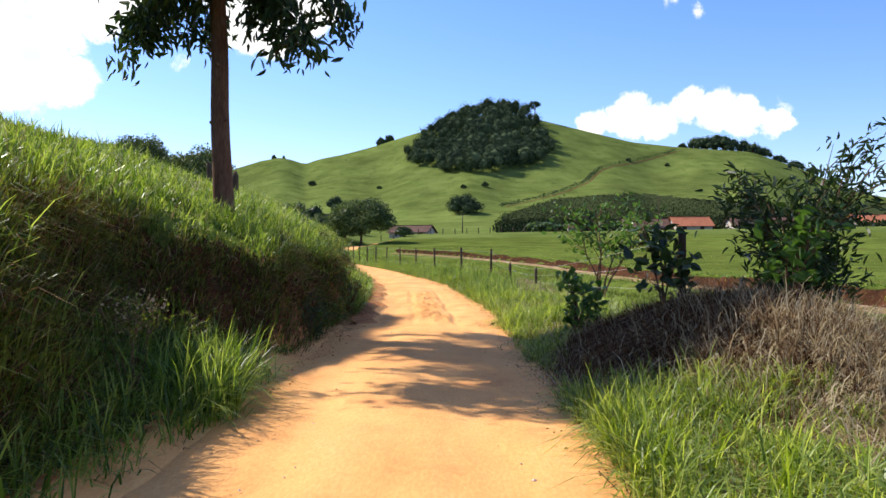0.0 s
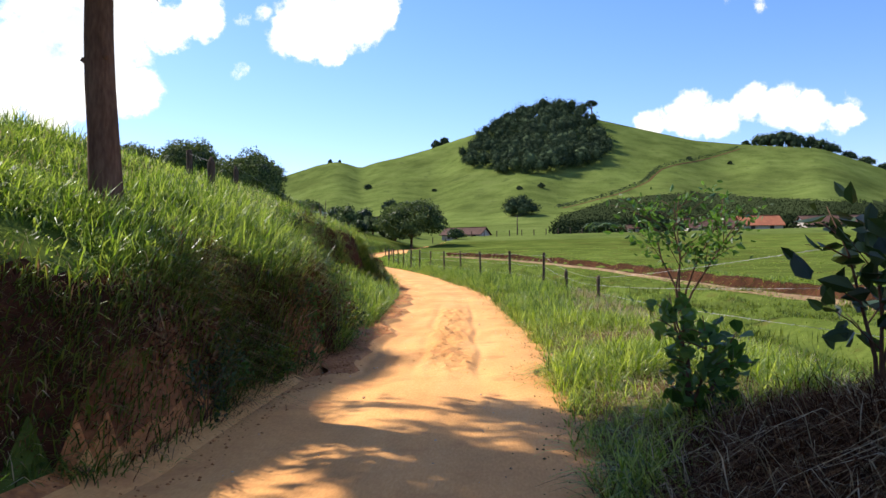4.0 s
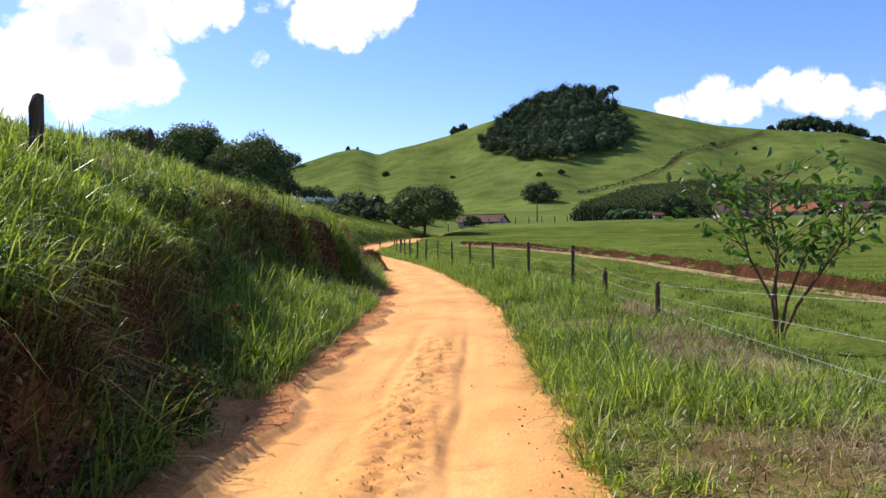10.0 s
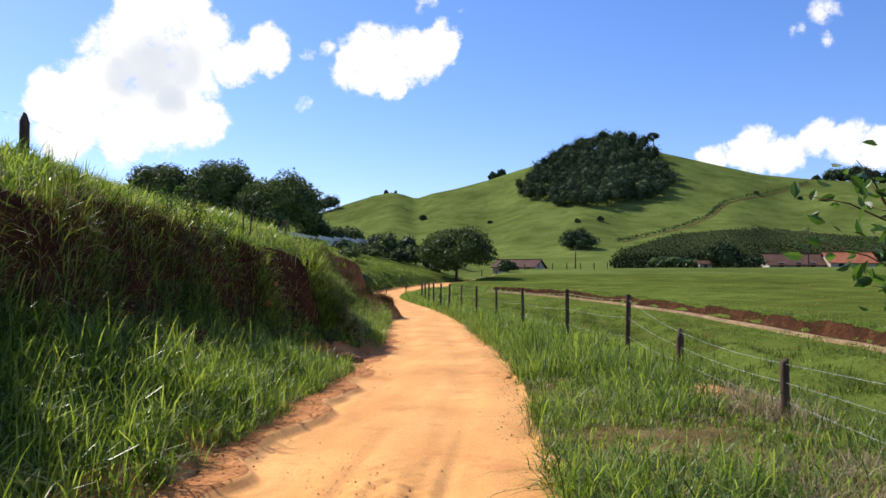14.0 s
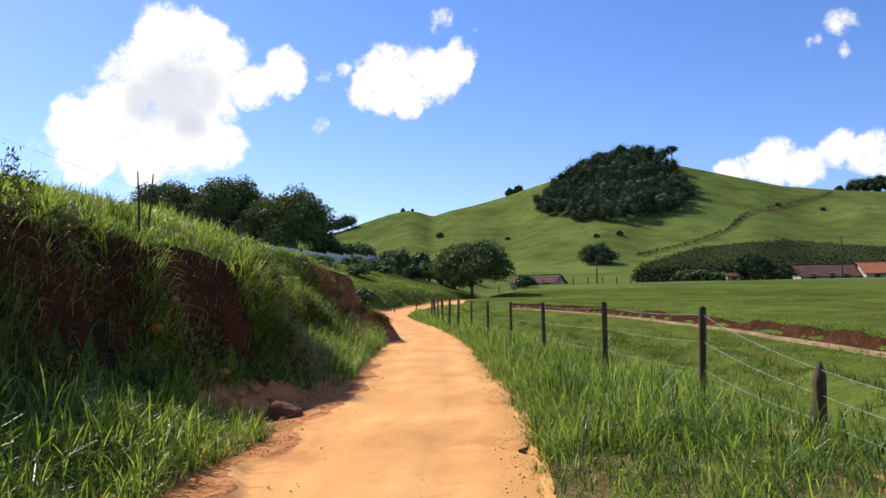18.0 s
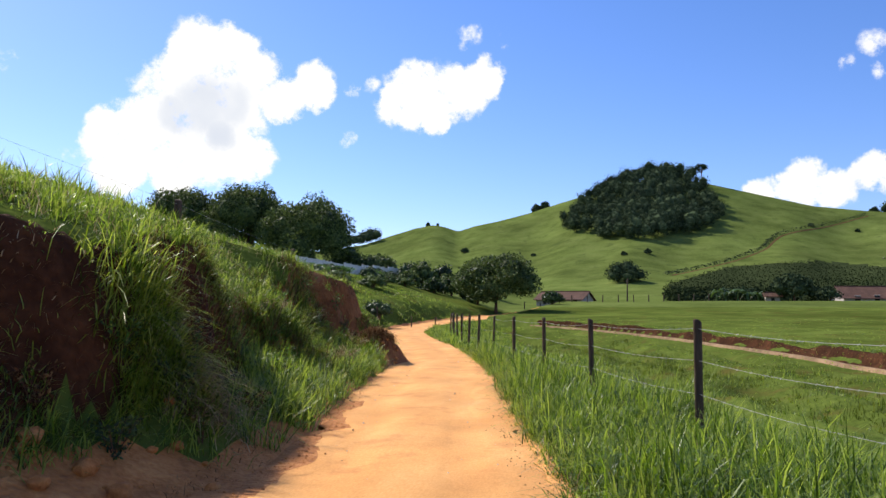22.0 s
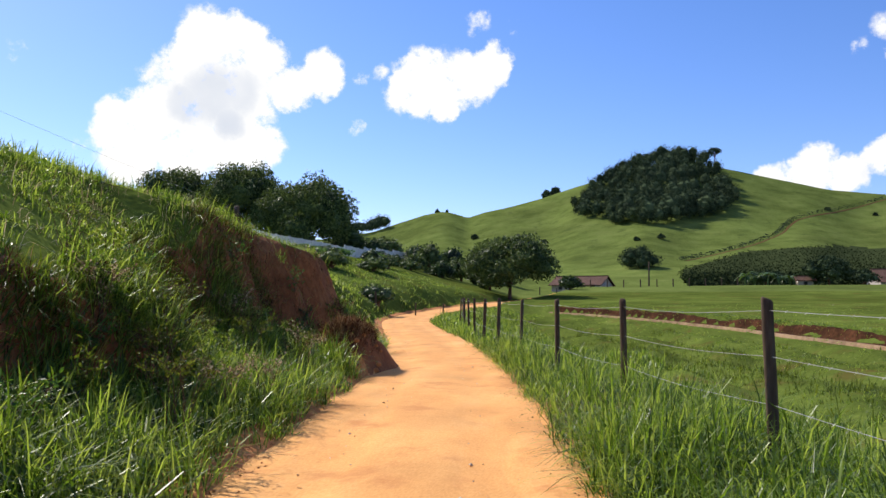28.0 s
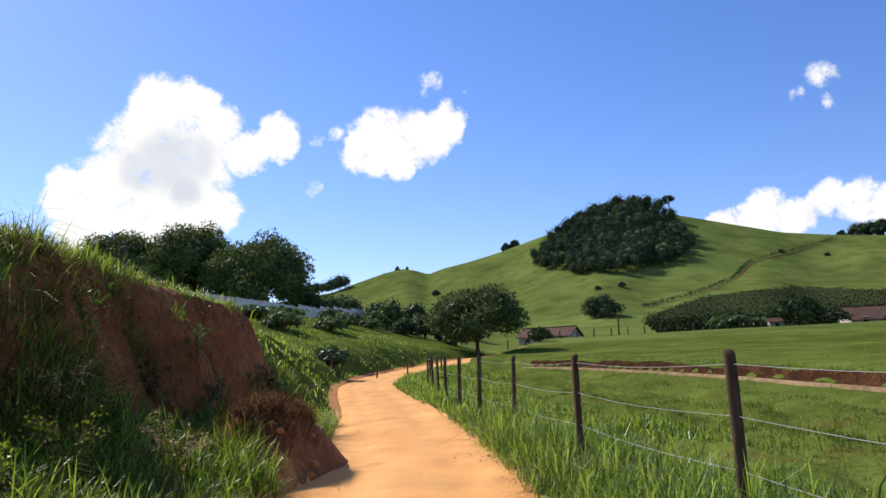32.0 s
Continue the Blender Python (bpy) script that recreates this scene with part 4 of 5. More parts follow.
def shrub(name, x, y, label, h, w, stems, per, size, aspect, droop, seed, material, lean=(0, 0), z=None, r=0.014, fork=5, category="shrub", bare=0.25, reach=None):
    """Several forking stems with leaves along the twigs."""
    rs = np.random.RandomState(seed)
    z = float(height(x, y)) if z is None else z
    t = thing(name, x, y, z - 0.05, label, category)
    tips = []
    apart = h > 1.0
    for i in range(stems):
        a = 2 * math.pi * i / stems + rs.uniform(-0.4, 0.4)
        sp = w * 0.5 * rs.uniform(0.35, 1.0)
        hh = h * rs.uniform(0.7, 1.0)
        p = [Vector((0.03 * math.cos(a), 0.03 * math.sin(a), 0))]
        for k in range(1, 5):
            f = k / 4
            p.append(Vector((math.cos(a) * sp * f ** 1.3 + lean[0] * f + rs.uniform(-0.03, 0.03) * h, math.sin(a) * sp * f ** 1.3 + lean[1] * f + rs.uniform(-0.03, 0.03) * h, hh * f)))
        pieces = [tube(p, [r * 1.3, r * 1.1, r * 0.8, r * 0.55, r * 0.2], 6)]
        twigs = []
        tips.append((p[2], p[4]))
        for k in range(fork):
            f = bare + (0.95 - bare) * k / fork
            j = min(3, int(f * 4))
            s0 = p[j].lerp(p[j + 1], f * 4 - j)
            b = a + rs.uniform(-1.9, 1.9)
            L = h * rs.uniform(0.16, 0.32)
            e = s0 + Vector((math.cos(b) * L, math.sin(b) * L, L * rs.uniform(0.25, 0.9)))
            mid = s0.lerp(e, 0.5) + Vector((0, 0, L * 0.08))
            (twigs if apart else pieces).append(tube([s0, mid, e], [r * 0.5, r * 0.35, r * 0.12], 5))
            tips.append((s0, e))
        stem = part("stem", mesh("stem", *join(pieces), M_BARK, True), t)
        for w_ in twigs:
            part("branch", mesh("branch", *join([w_]), M_BARK, True), stem)
    v, f = limb_leaves([(tuple(a), tuple(b)) for a, b in tips], per, size, rs, aspect, droop, reach if reach else size * 0.45)
    part("foliage", mesh("foliage", v, f, material), t)
    return t


# tall slender tree on the bank whose crown shades the road
euc_z = float(height(-4.05, 14.6))
euc = thing("eucalyptus_tree", -4.05, 14.6, euc_z - 0.2, "tall slender tree with smooth dark trunk and drooping leaves", "tree")
rs = np.random.RandomState(5)
trunk_pts = [(0.012 * math.sin(k * 1.3) - 0.012 * k, 0.012 * math.cos(k), 0.55 * k) for k in range(22)]
pieces = [tube(trunk_pts, [0.215, 0.19] + [0.175 - 0.0055 * k for k in range(20)], 14)]
for k in range(14):
    a, zz = rs.uniform(0, 6.28), rs.uniform(0.8, 5.0)
    c = Vector((0.16 * math.cos(a) - 0.022 * zz, 0.16 * math.sin(a), zz))
    pieces.append(tube([c, c + Vector((math.cos(a) * 0.05, math.sin(a) * 0.05, 0.02))], [0.04, 0.022], 6))
part("trunk", mesh("trunk", *join(pieces), M_BARK, True), euc, "smooth purplish-brown trunk with stubs")
tips = []
boughs = [(-2.2, 1.0, 4.0, 5.0), (-0.9, 0.6, 4.6, 5.6), (-1.6, -0.6, 5.0, 6.0), (-2.6, 0.2, 5.2, 6.2), (0.3, 0.9, 5.0, 6.0), (-1.2, 1.8, 5.2, 6.2), (-1.7, 0.1, 3.5, 4.6), (-0.8, -0.3, 3.9, 5.0), (1.25, 0.0, 3.5, 4.9), (1.6, -0.5, 3.3, 5.2), (2.4, 0.1, 3.8, 5.6), (0.6, 1.2, 4.4, 5.4), (-1.9, 1.2, 4.3, 5.6), (1.0, -1.6, 4.5, 5.8), (-0.6, -1.8, 4.6, 5.9)]
for k in range(4):
    boughs.append((rs.uniform(-2.6, 0.4), rs.uniform(-4.2, -2.4), rs.uniform(3.9, 6.5), rs.uniform(5.6, 8.0)))
for k in range(12):
    a = k * 2.4
    boughs.append((math.cos(a) * rs.uniform(0.8, 3.0) - 0.6, math.sin(a) * rs.uniform(1.0, 3.3), rs.uniform(4.0, 8.0), rs.uniform(5.6, 9.0)))
for k in range(42):
    sx, sy = -0.6 + 0.8 * (k % 7) + rs.uniform(-0.3, 0.3), 7.0 + 1.3 * (k // 7) + rs.uniform(-0.4, 0.4)
    if sx > 2.3 and k % 3 == 0:
        continue
    bz = 0.95 + 0.389 * sy + rs.uniform(0.1, 1.5)
    boughs.append((sx + 4.05 - 0.93 * (bz + 1.9), sy - 14.6 + 0.605 * (bz + 1.9), bz, bz + 1.2))
for bx, by, bz, from_z in boughs:
    s0 = Vector((-0.022 * from_z, 0, from_z))
    e = Vector((bx, by, bz))
    m = s0.lerp(e, 0.55) + Vector((0, 0, 0.5))
    twigs = [tube([s0, m, e], [0.035, 0.022, 0.008], 6)]
    for j in range(11):
        c = m.lerp(e, rs.uniform(0.1, 1.0))
        o = c + Vector((rs.uniform(-0.55, 0.55), rs.uniform(-0.5, 0.5), rs.uniform(-0.75, -0.1)))
        twigs.append(tube([c, c.lerp(o, 0.5) + Vector((0, 0, 0.06)), o], [0.008, 0.005, 0.002], 4))
        tips.append((tuple(c), tuple(o)))
    part("branch", mesh("branch", *join(twigs), M_BARK, True), euc)
v, f = limb_leaves(tips, 30, 0.23, rs, 0.3, 0.6, 0.15)
part("foliage", mesh("foliage", v, f, M_LEAF_DARK), euc, "drooping dark green lance-shaped leaves")

shrub("shrub", 4.35, 9.6, "dark bushy shrub with long narrow leaves", 2.2, 1.8, 10, 26, 0.15, 0.2, 0.25, 31, M_LEAF_DARK, fork=9, bare=0.1)
shrub("shrub", 3.95, 8.9, "young plant with broad bright green leaves", 1.2, 0.8, 4, 7, 0.17, 0.55, 0.3, 32, M_LEAF, fork=5)
shrub("shrub", 3.15, 11.3, "upright shrub with large dark oval leaves", 1.5, 0.7, 3, 6, 0.22, 0.5, 0.5, 33, M_LEAF_DARK, fork=6, bare=0.3)
shrub("shrub", 2.08, 12.1, "low shrub with rounded green leaves at the road's edge", 1.1, 0.75, 4, 8, 0.12, 0.7, 0.2, 34, M_LEAF, fork=7, bare=0.1)
shrub("sapling", 6.1, 30.6, "young tree with forked bare stems and sparse glossy leaves", 4.4, 4.7, 5, 13, 0.24, 0.45, 0.35, 35, M_LEAF, r=0.03, fork=9, category="tree", bare=0.45, reach=0.16, lean=(0.15, 0))

# weeds on the bank and its foot
rs = np.random.RandomState(77)
for k in range(110):
    y = rs.uniform(12, 63)
    u = -1.5 - float(foot_w(y)) * rs.uniform(0.55, 1.35)
    x = float(road_x(y)) + u
    if bool(spoil(np.array([x]), np.array([y]))[0]):
        continue
    shrub("weed", x, y, "leafy green weed growing on the roadside bank", rs.uniform(0.4, 0.8), rs.uniform(0.4, 0.7), 4, 9, 0.06, 0.4, 0.1, 200 + k, (M_LEAF, M_LEAF_DARK, M_SEDGE, M_DARKDRY)[k % 4], fork=5, r=0.006, bare=0.1, category="weed")

for k in range(24):
    y = rs.uniform(46, 57) if k > 3 else rs.uniform(4.5, 9.5)
    x = float(road_x(y)) - rs.uniform(1.9, 4.2)
    shrub("weed", x, y, "tall weed with pale dry seed heads", rs.uniform(0.75, 0.99), 0.6, 5, 8, 0.03, 0.7, 0.0, 330 + k, M_SEDGE if k % 4 else M_DRY, fork=5, r=0.005, bare=0.75, category="weed")

for k in range(20):
    y = rs.uniform(48.5, 55.0)
    x = float(road_x(y)) - 1.5 - rs.uniform(1.4, 2.9)
    shrub("weed", x, y, "bushy bright green weed on the sunny bank", rs.uniform(0.45, 0.75), rs.uniform(0.35, 0.6), 4, 16, 0.055, 0.35, 0.1, 380 + k, M_GRASS if k % 3 else M_PALE, fork=5, r=0.006, bare=0.15, category="weed")

# ---- road fence ----


def post_mesh(seed, h, r, lean, point=False):
    rs = np.random.RandomState(seed)
    ring = 10
    v, f = [], []
    zs = [-0.4, 0, 0.25 * h, 0.5 * h, 0.8 * h, h - (0.16 if point else 0.02), h]
    for i, z in enumerate(zs):
        for k in range(ring):
            a = 2 * math.pi * k / ring
            rr = r * (1 + 0.14 * math.sin(3 * a + seed) + rs.uniform(-0.06, 0.06)) * ((0.35 if point else 0.82) if i == len(zs) - 1 else 1.0)
            v.append((math.cos(a) * rr + lean[0] * z, math.sin(a) * rr + lean[1] * z, z + (0.02 * math.cos(a + seed) if i > 4 else 0)))
    for i in range(len(zs) - 1):
        for k in range(ring):
            f.append((i * ring + k, i * ring + (k + 1) % ring, (i + 1) * ring + (k + 1) % ring, (i + 1) * ring + k))
    v.append((lean[0] * h, lean[1] * h, h + 0.005))
    t = [((len(zs) - 1) * ring + k, (len(zs) - 1) * ring + (k + 1) % ring, len(v) - 1) for k in range(ring)]
    return mesh("post", np.array(v), [np.array(f), np.array(t)], M_WOOD, True)


def wire_fence(label, spots, tops, r, shares, seed, wire=True, points=(), wire_r=0.0022, name="wire_fence"):
    ox, oy = spots[0]
    t = thing(name, ox, oy, 0, label, "fence")
    heads = []
    for i, ((x, y), top) in enumerate(zip(spots, tops)):
        z = float(height(x, y)) - 0.1
        rs = np.random.RandomState(seed + i)
        lean = (rs.uniform(-0.035, 0.035), rs.uniform(-0.035, 0.035))
        p = part("post", post_mesh(seed + i, top - z, r * rs.uniform(0.9, 1.15) * (1.3 if i in points else 1), lean, i in points), t)
        p.location = (x - ox - lean[0] * (top - z), y - oy - lean[1] * (top - z), z)
        heads.append((Vector((x - lean[0] * (top - z), y - lean[1] * (top - z), z)), Vector((lean[0], lean[1], 1)), top - z))
    if not wire:
        return t
    o = Vector((ox, oy, 0))
    for i in range(len(heads) - 1):
        for share in shares:
            a = heads[i][0] + heads[i][1] * heads[i][2] * share
            b = heads[i + 1][0] + heads[i + 1][1] * heads[i + 1][2] * share
            pts = [a.lerp(b, k / 6) - o - Vector((0, 0, 0.05 * math.sin(math.pi * k / 6))) for k in range(7)]
            w = tube(pts, [wire_r * (1 + 0.012 * a.y)] * 7, 4)
            L = (b - a).length
            barbs = [w]
            if a.y < 45:
                for k in range(1, int(L / 0.35)):
                    c = a.lerp(b, k * 0.35 / L) - o - Vector((0, 0, 0.05 * math.sin(math.pi * k * 0.35 / L)))
                    barbs.append(tube([c - Vector((0.012, 0, 0.012)), c + Vector((0.012, 0, 0.012))], [0.002, 0.002], 3))
            part("wire", mesh("wire", *join(barbs), M_WIRE), t)
    return t


TOPS = [1.75, 0.8, 0.95, 1.52, 1.62, 1.63, 1.66, 1.7, 1.74, 1.81, 1.83, 1.89, 1.94, 1.99, 2.04, 2.15]
wire_fence("barbed-wire fence on dark weathered wooden posts", FENCE, TOPS, 0.052, (0.93, 0.66, 0.38), 300, points=(2,))
BANK_FENCE = [(-6.35, 24.2), (-7.9, 26.75), (-8.45, 32.2), (-8.75, 46.35), (-12.0, 60.5), (-17, 73)]
wire_fence("old wire fence on crooked posts along the bank's top", BANK_FENCE, [3.92, 4.45, 4.63, 3.92, 4.2, 4.4], 0.07, (0.92,), 340, points=(0, 2), wire_r=0.0012)
sticks = thing("forked_stick", -6.9, 38.2, float(height(-6.9, 38.2)) - 0.1, "two thin bare sticks standing in the grass", "stick")
for dx, top, lx in ((0.0, 1.15, -0.05), (0.14, 1.1, 0.1)):
    part("stick", mesh("stick", *(lambda r: (r[0], [r[1], r[2]]))(tube([(dx, 0, 0), (dx + lx * 0.5, 0.02, top * 0.5), (dx + lx, 0, top)], [0.022, 0.018, 0.01], 6)), M_WOOD, True), sticks)
far_spots = [(-13 + 2.6 * k, 166 + 0.9 * k) for k in range(13)]
wire_fence("far pasture fence on short wooden posts", far_spots, [float(height(x, y)) + 1.25 for x, y in far_spots], 0.09, (0.9,), 360, wire=False)
bend_spots = [(-18.6, 95.5), (-16.6, 99.5), (-15.4, 104), (-13.8, 104.5), (-13.2, 106)]
wire_fence("short crooked fence posts at the road's bend", bend_spots, [float(height(x, y)) + h for (x, y), h in zip(bend_spots, (0.9, 1.1, 0.9, 1.2, 1.0))], 0.06, (0.9,), 380, wire=False)

# ---- rock and soil ----


def lump(name, x, y, label, size, seed, squash=0.8, sink=0.25, category="rock"):
    bm = bmesh.new()
    bmesh.ops.create_icosphere(bm, subdivisions=3 if size > 0.2 else 2, radius=1)
    rnd = Vector((seed * 3.1, seed * 1.7, seed))
    for vtx in bm.verts:
        d = vtx.co.normalized()
        k = 1 + 0.4 * noise.noise(d * 1.3 + rnd) + 0.22 * noise.noise(d * 3.5 + rnd) + 0.09 * noise.noise(d * 9 + rnd)
        vtx.co = Vector((d.x * k, d.y * k * 0.9, max(-0.6, d.z * k * squash))) * size
    me = bpy.data.meshes.new(name)
    bm.to_mesh(me)
    bm.free()
    me.materials.append(M_STONE if category == "rock" else M_SPOIL)
    me.polygons.foreach_set("use_smooth", [True] * len(me.polygons))
    ob = new(name, me)
    ob.matrix_world = pose(x, y, float(height(x, y)) + size * squash * (1 - sink) * 0.6, 0, 0, seed * 47)
    return tagged(ob, label, category)


lump("boulder", -3.85, 36.95, "dark red-brown earth boulder at the foot of the bank", 0.29, 1, 0.85, 0.75)
rs = np.random.RandomState(9)
for k in range(60):
    lump("earth_clod", -4.35 + rs.normal(0, 0.5), 37.5 + rs.normal(0, 0.9), "crumbled red earth clod fallen from the bank", 0.025 + 0.13 * rs.uniform(0, 1) ** 2.5, 3 + k, 0.7, 0.3, "clod")
for k in range(16):
    lump("earth_clod", -7.0 + rs.normal(0, 0.3), 57.4 + rs.normal(0, 0.8), "crumbled red earth clod on the spoil heap", rs.uniform(0.03, 0.09), 40 + k, 0.7, 0.4, "clod")

rs = np.random.RandomState(21)
n = 700
py = rs.uniform(3, 60, n)
pu = rs.uniform(-1, 1, n)
pu = np.sign(pu) * np.abs(pu) ** 0.45 * 1.5
px = road_x(py) + pu
sz = rs.uniform(0.004, 0.012, n) * rs.choice([1, 1, 1, 1.8], n)
octa = np.array([(1, 0, 0), (-1, 0, 0), (0, 1, 0), (0, -1, 0), (0, 0, 0.7), (0, 0, -0.7)], float)
of = np.array([(0, 2, 4), (2, 1, 4), (1, 3, 4), (3, 0, 4), (2, 0, 5), (1, 2, 5), (3, 1, 5), (0, 3, 5)])
pz = np.interp(py, ry, RZ[:, 45]) - 0.12 * (np.abs(pu) / 1.6) ** 6
pv = (octa[None] * (1 + rs.uniform(-0.3, 0.3, (n, 6, 1))) * sz[:, None, None] + np.stack([px, py, pz + sz * 0.3], -1)[:, None]).reshape(-1, 3)
pf = (np.arange(n)[:, None, None] * 6 + of[None]).reshape(-1, 3)
tagged(new("pebbles", mesh("pebbles", pv, pf, M_PEBBLE)), "small pale stones and crumbs scattered on the road", "stones", kind="stuff")


def crumbs(n, y0, y1, u_of, big, material, label, seed):
    """Loose crumbs of earth lying on the road."""
    rs = np.random.RandomState(seed)
    cy = rs.uniform(y0, y1, n)
    cu = u_of(rs, cy)
    k = np.clip(np.searchsorted(ry, cy), 0, len(ry) - 1)
    j = np.clip(np.searchsorted(ru, cu), 0, len(ru) - 1)
    cs = big * rs.uniform(0.1, 1.0, n) ** 2 + 0.004
    c = np.stack([RX[k, j], RY[k, j], RZ[k, j] + cs * 0.3], -1)
    v_ = (octa[None] * (1 + rs.uniform(-0.4, 0.4, (n, 6, 1))) * cs[:, None, None] + c[:, None]).reshape(-1, 3)
    f_ = (np.arange(n)[:, None, None] * 6 + of[None]).reshape(-1, 3)
    return tagged(new("soil_crumbs", mesh("soil_crumbs", v_, f_, material)), label, "soil", kind="stuff")


crumbs(700, 15.5, 27.5, lambda rs, y: 0.15 - 0.05 * (y - 17) + rs.normal(0, 0.2, len(y)), 0.008, M_ROAD, "crumbs of churned sand along the wheel rut", 61)
crumbs(1500, 8, 48, lambda rs, y: -1.42 + rs.normal(0, 0.11, len(y)), 0.015, M_SPOIL, "red crumbs of earth along the scoured road edge", 62)
crumbs(1200, 5, 60, lambda rs, y: 1.4 + rs.normal(0, 0.12, len(y)), 0.01, M_THATCH, "brown crumbs of earth and roots at the verge", 63)

# ---- hill ----


def spot(az, r):
    a = np.radians(az)
    return -0.5 + r * np.sin(a), 22 + r * np.cos(a)


def on_hill(az, el):
    """The first point of the hill's face at that azimuth and elevation."""
    r = np.linspace(335, 928, 600)
    x, y = spot(az, r)
    e = np.degrees(np.arctan2(height(x, y) - 1.6, r))
    i = int(np.argmax(e >= el)) if (e >= el).any() else len(r) - 1
    return float(x[i]), float(y[i])


def hill_el(az, r):
    x, y = spot(az, r)
    return np.degrees(np.arctan2(height(x, y) - 1.6, r))


def clump_trees(name, label, spots, w, h, per, size, seed, material, category="trees", sizes=None):
    rs = np.random.RandomState(seed)
    cs, ls = [], []
    for i, (x, y) in enumerate(spots):
        k = rs.uniform(0.65, 1.25) * (sizes[i] if sizes else 1)
        d = rs.normal(0, 1, (per, 3))
        d /= np.linalg.norm(d, axis=1)[:, None]
        d[:, 2] = d[:, 2] * 0.9
        r = rs.uniform(0.6, 1.05, per) * (1 + 0.2 * np.sin(4 * d[:, 0] + 5 * d[:, 1] + x))
        c = np.array([x, y, float(height(x, y)) + h * k * 0.6])
        cs.append(c + d * r[:, None] * np.array([w * 0.5 * k, w * 0.5 * k, h * 0.5 * k]))
        ls.append((*c, w * 0.46 * k, w * 0.46 * k, h * 0.46 * k))
    v, f = leaf_cards(np.concatenate(cs), size, rs, 0.6)
    cv, cf = cores(ls, 0.7, 0)
    return tagged(new(name, mesh(name, np.concatenate([v, cv]), [f, cf + len(v)], material)), label, category, kind="stuff")


rs = np.random.RandomState(15)
wood, wood_k = [], []
while len(wood) < 420:
    az, r = rs.uniform(-3.3, 8.4), rs.uniform(680, 940)
    e = float(hill_el(az, r))
    floor_el = np.interp(az, [-3.3, -2.0, 0.5, 3, 5.2, 7.6, 8.4], [6.9, 6.0, 5.65, 5.6, 5.7, 6.5, 7.4])
    roof_el = np.interp(az, [-3.3, -2.4, -1.5, -0.5, 0.65, 2.0, 6.0, 7.5, 8.4], [6.5, 7.2, 8.0, 8.7, 9.4, 10, 10, 8.5, 7.3])
    if floor_el < e < roof_el:
        wood.append(spot(az, r))
        wood_k.append((0.78 + 0.3 * math.exp(-((az - 3.8) / 2.6) ** 2)) * rs.choice([0.85, 1.0, 1.15]))
far_wood = [spot(rs.uniform(-20.5, -15.9), rs.uniform(890, 928)) for _ in range(45)]
clump_trees("ridge_wood", "dark wooded crest beyond the trees", far_wood, 14, 15, 150, 1.7, 17, M_FAR, "wood")
clump_trees("hill_wood", "dense dark wood covering the hill's top", wood, 12.5, 15, 230, 1.5, 16, M_FAR, "wood", wood_k)
for az, r, w, h, sd in ((-4.5, 928, 12, 9, 2), (-3.9, 930, 12, 10, 3), (-12.3, 925, 5, 5, 4), (-11.6, 928, 3, 4, 5), (18.2, 925, 20, 13, 6), (19.4, 928, 26, 19, 7), (20.6, 925, 20, 14, 8), (21.4, 928, 14, 15, 9), (22.6, 925, 20, 10, 10), (23.6, 925, 16, 8, 11), (17.3, 925, 9, 6, 12), (18.8, 922, 24, 15, 13), (20.0, 922, 24, 17, 14), (22.0, 922, 20, 11, 15), (24.6, 922, 18, 8, 16), (25.6, 920, 14, 7, 17)):
    x, y = spot(az, r)
    broad_tree(x, y, "dark tree standing on the ridge of the hill", w * 1.15, h + 3, h * 0.08, 400 + sd, 900, 1.6, "ridge trees", r_trunk=0.4, material=M_FAR, low=0.22, z=float(height(x, y)) - 3)
x, y = spot(6.85, 915)
broad_tree(x, y, "tall flat-crowned tree standing clear of the hilltop wood", 17, 22, 12, 471, 700, 1.4, r_trunk=0.5, material=M_FAR, low=0.3, lobes_n=7)
x, y = on_hill(1.65, 2.75)
broad_tree(x, y, "lone round tree on the hill slope", 26, 14, 0.6, 16, 4200, 1.1, r_trunk=0.5, material=M_FAR, low=0.06)
for az, el, w, h, sd in ((-9.6, 4.75, 9, 5, 21), (-4.7, 4.55, 5, 2.5, 22), (-8.0, 3.0, 16, 11, 23), (1.6, 4.6, 5, 3, 24), (13.6, 6.35, 6, 3, 25), (3.2, 4.7, 6, 4, 26), (16.3, 5.9, 5, 3, 27), (-11.9, 2.4, 12, 9, 28)):
    x, y = on_hill(az, el)
    broad_tree(x, y, "small dark tree on the grassy hillside", w, h, h * 0.05, 420 + sd, 500, 1.2, "hillside trees", r_trunk=0.3, material=M_FAR, low=0.2)
plants = []
for az in np.arange(4.4, 33, 0.10):
    for r in np.arange(190, 640, 8.0):
        e = float(hill_el(az, r))
        if e < np.interp(az, *CROP_TOP):
            plants.append((az, r))
plants = np.array(plants)
plants += rs.uniform(-1, 1, plants.shape) * np.array([0.06, 2.6])
gx, gy = spot(plants[:, 0], plants[:, 1])
per = 3
c = np.stack([gx, gy, height(gx, gy) + 0.8], -1)
c = np.repeat(c, per, 0) + rs.normal(0, 1, (len(c) * per, 3)) * np.array([0.7, 0.7, 0.5])
v, f = leaf_cards(c, 1.0, rs, 0.6)
tagged(new("plantation", mesh("plantation", v, f, M_CROP)), "dark rows of low plantation shrubs on the slope", "plantation", kind="stuff")

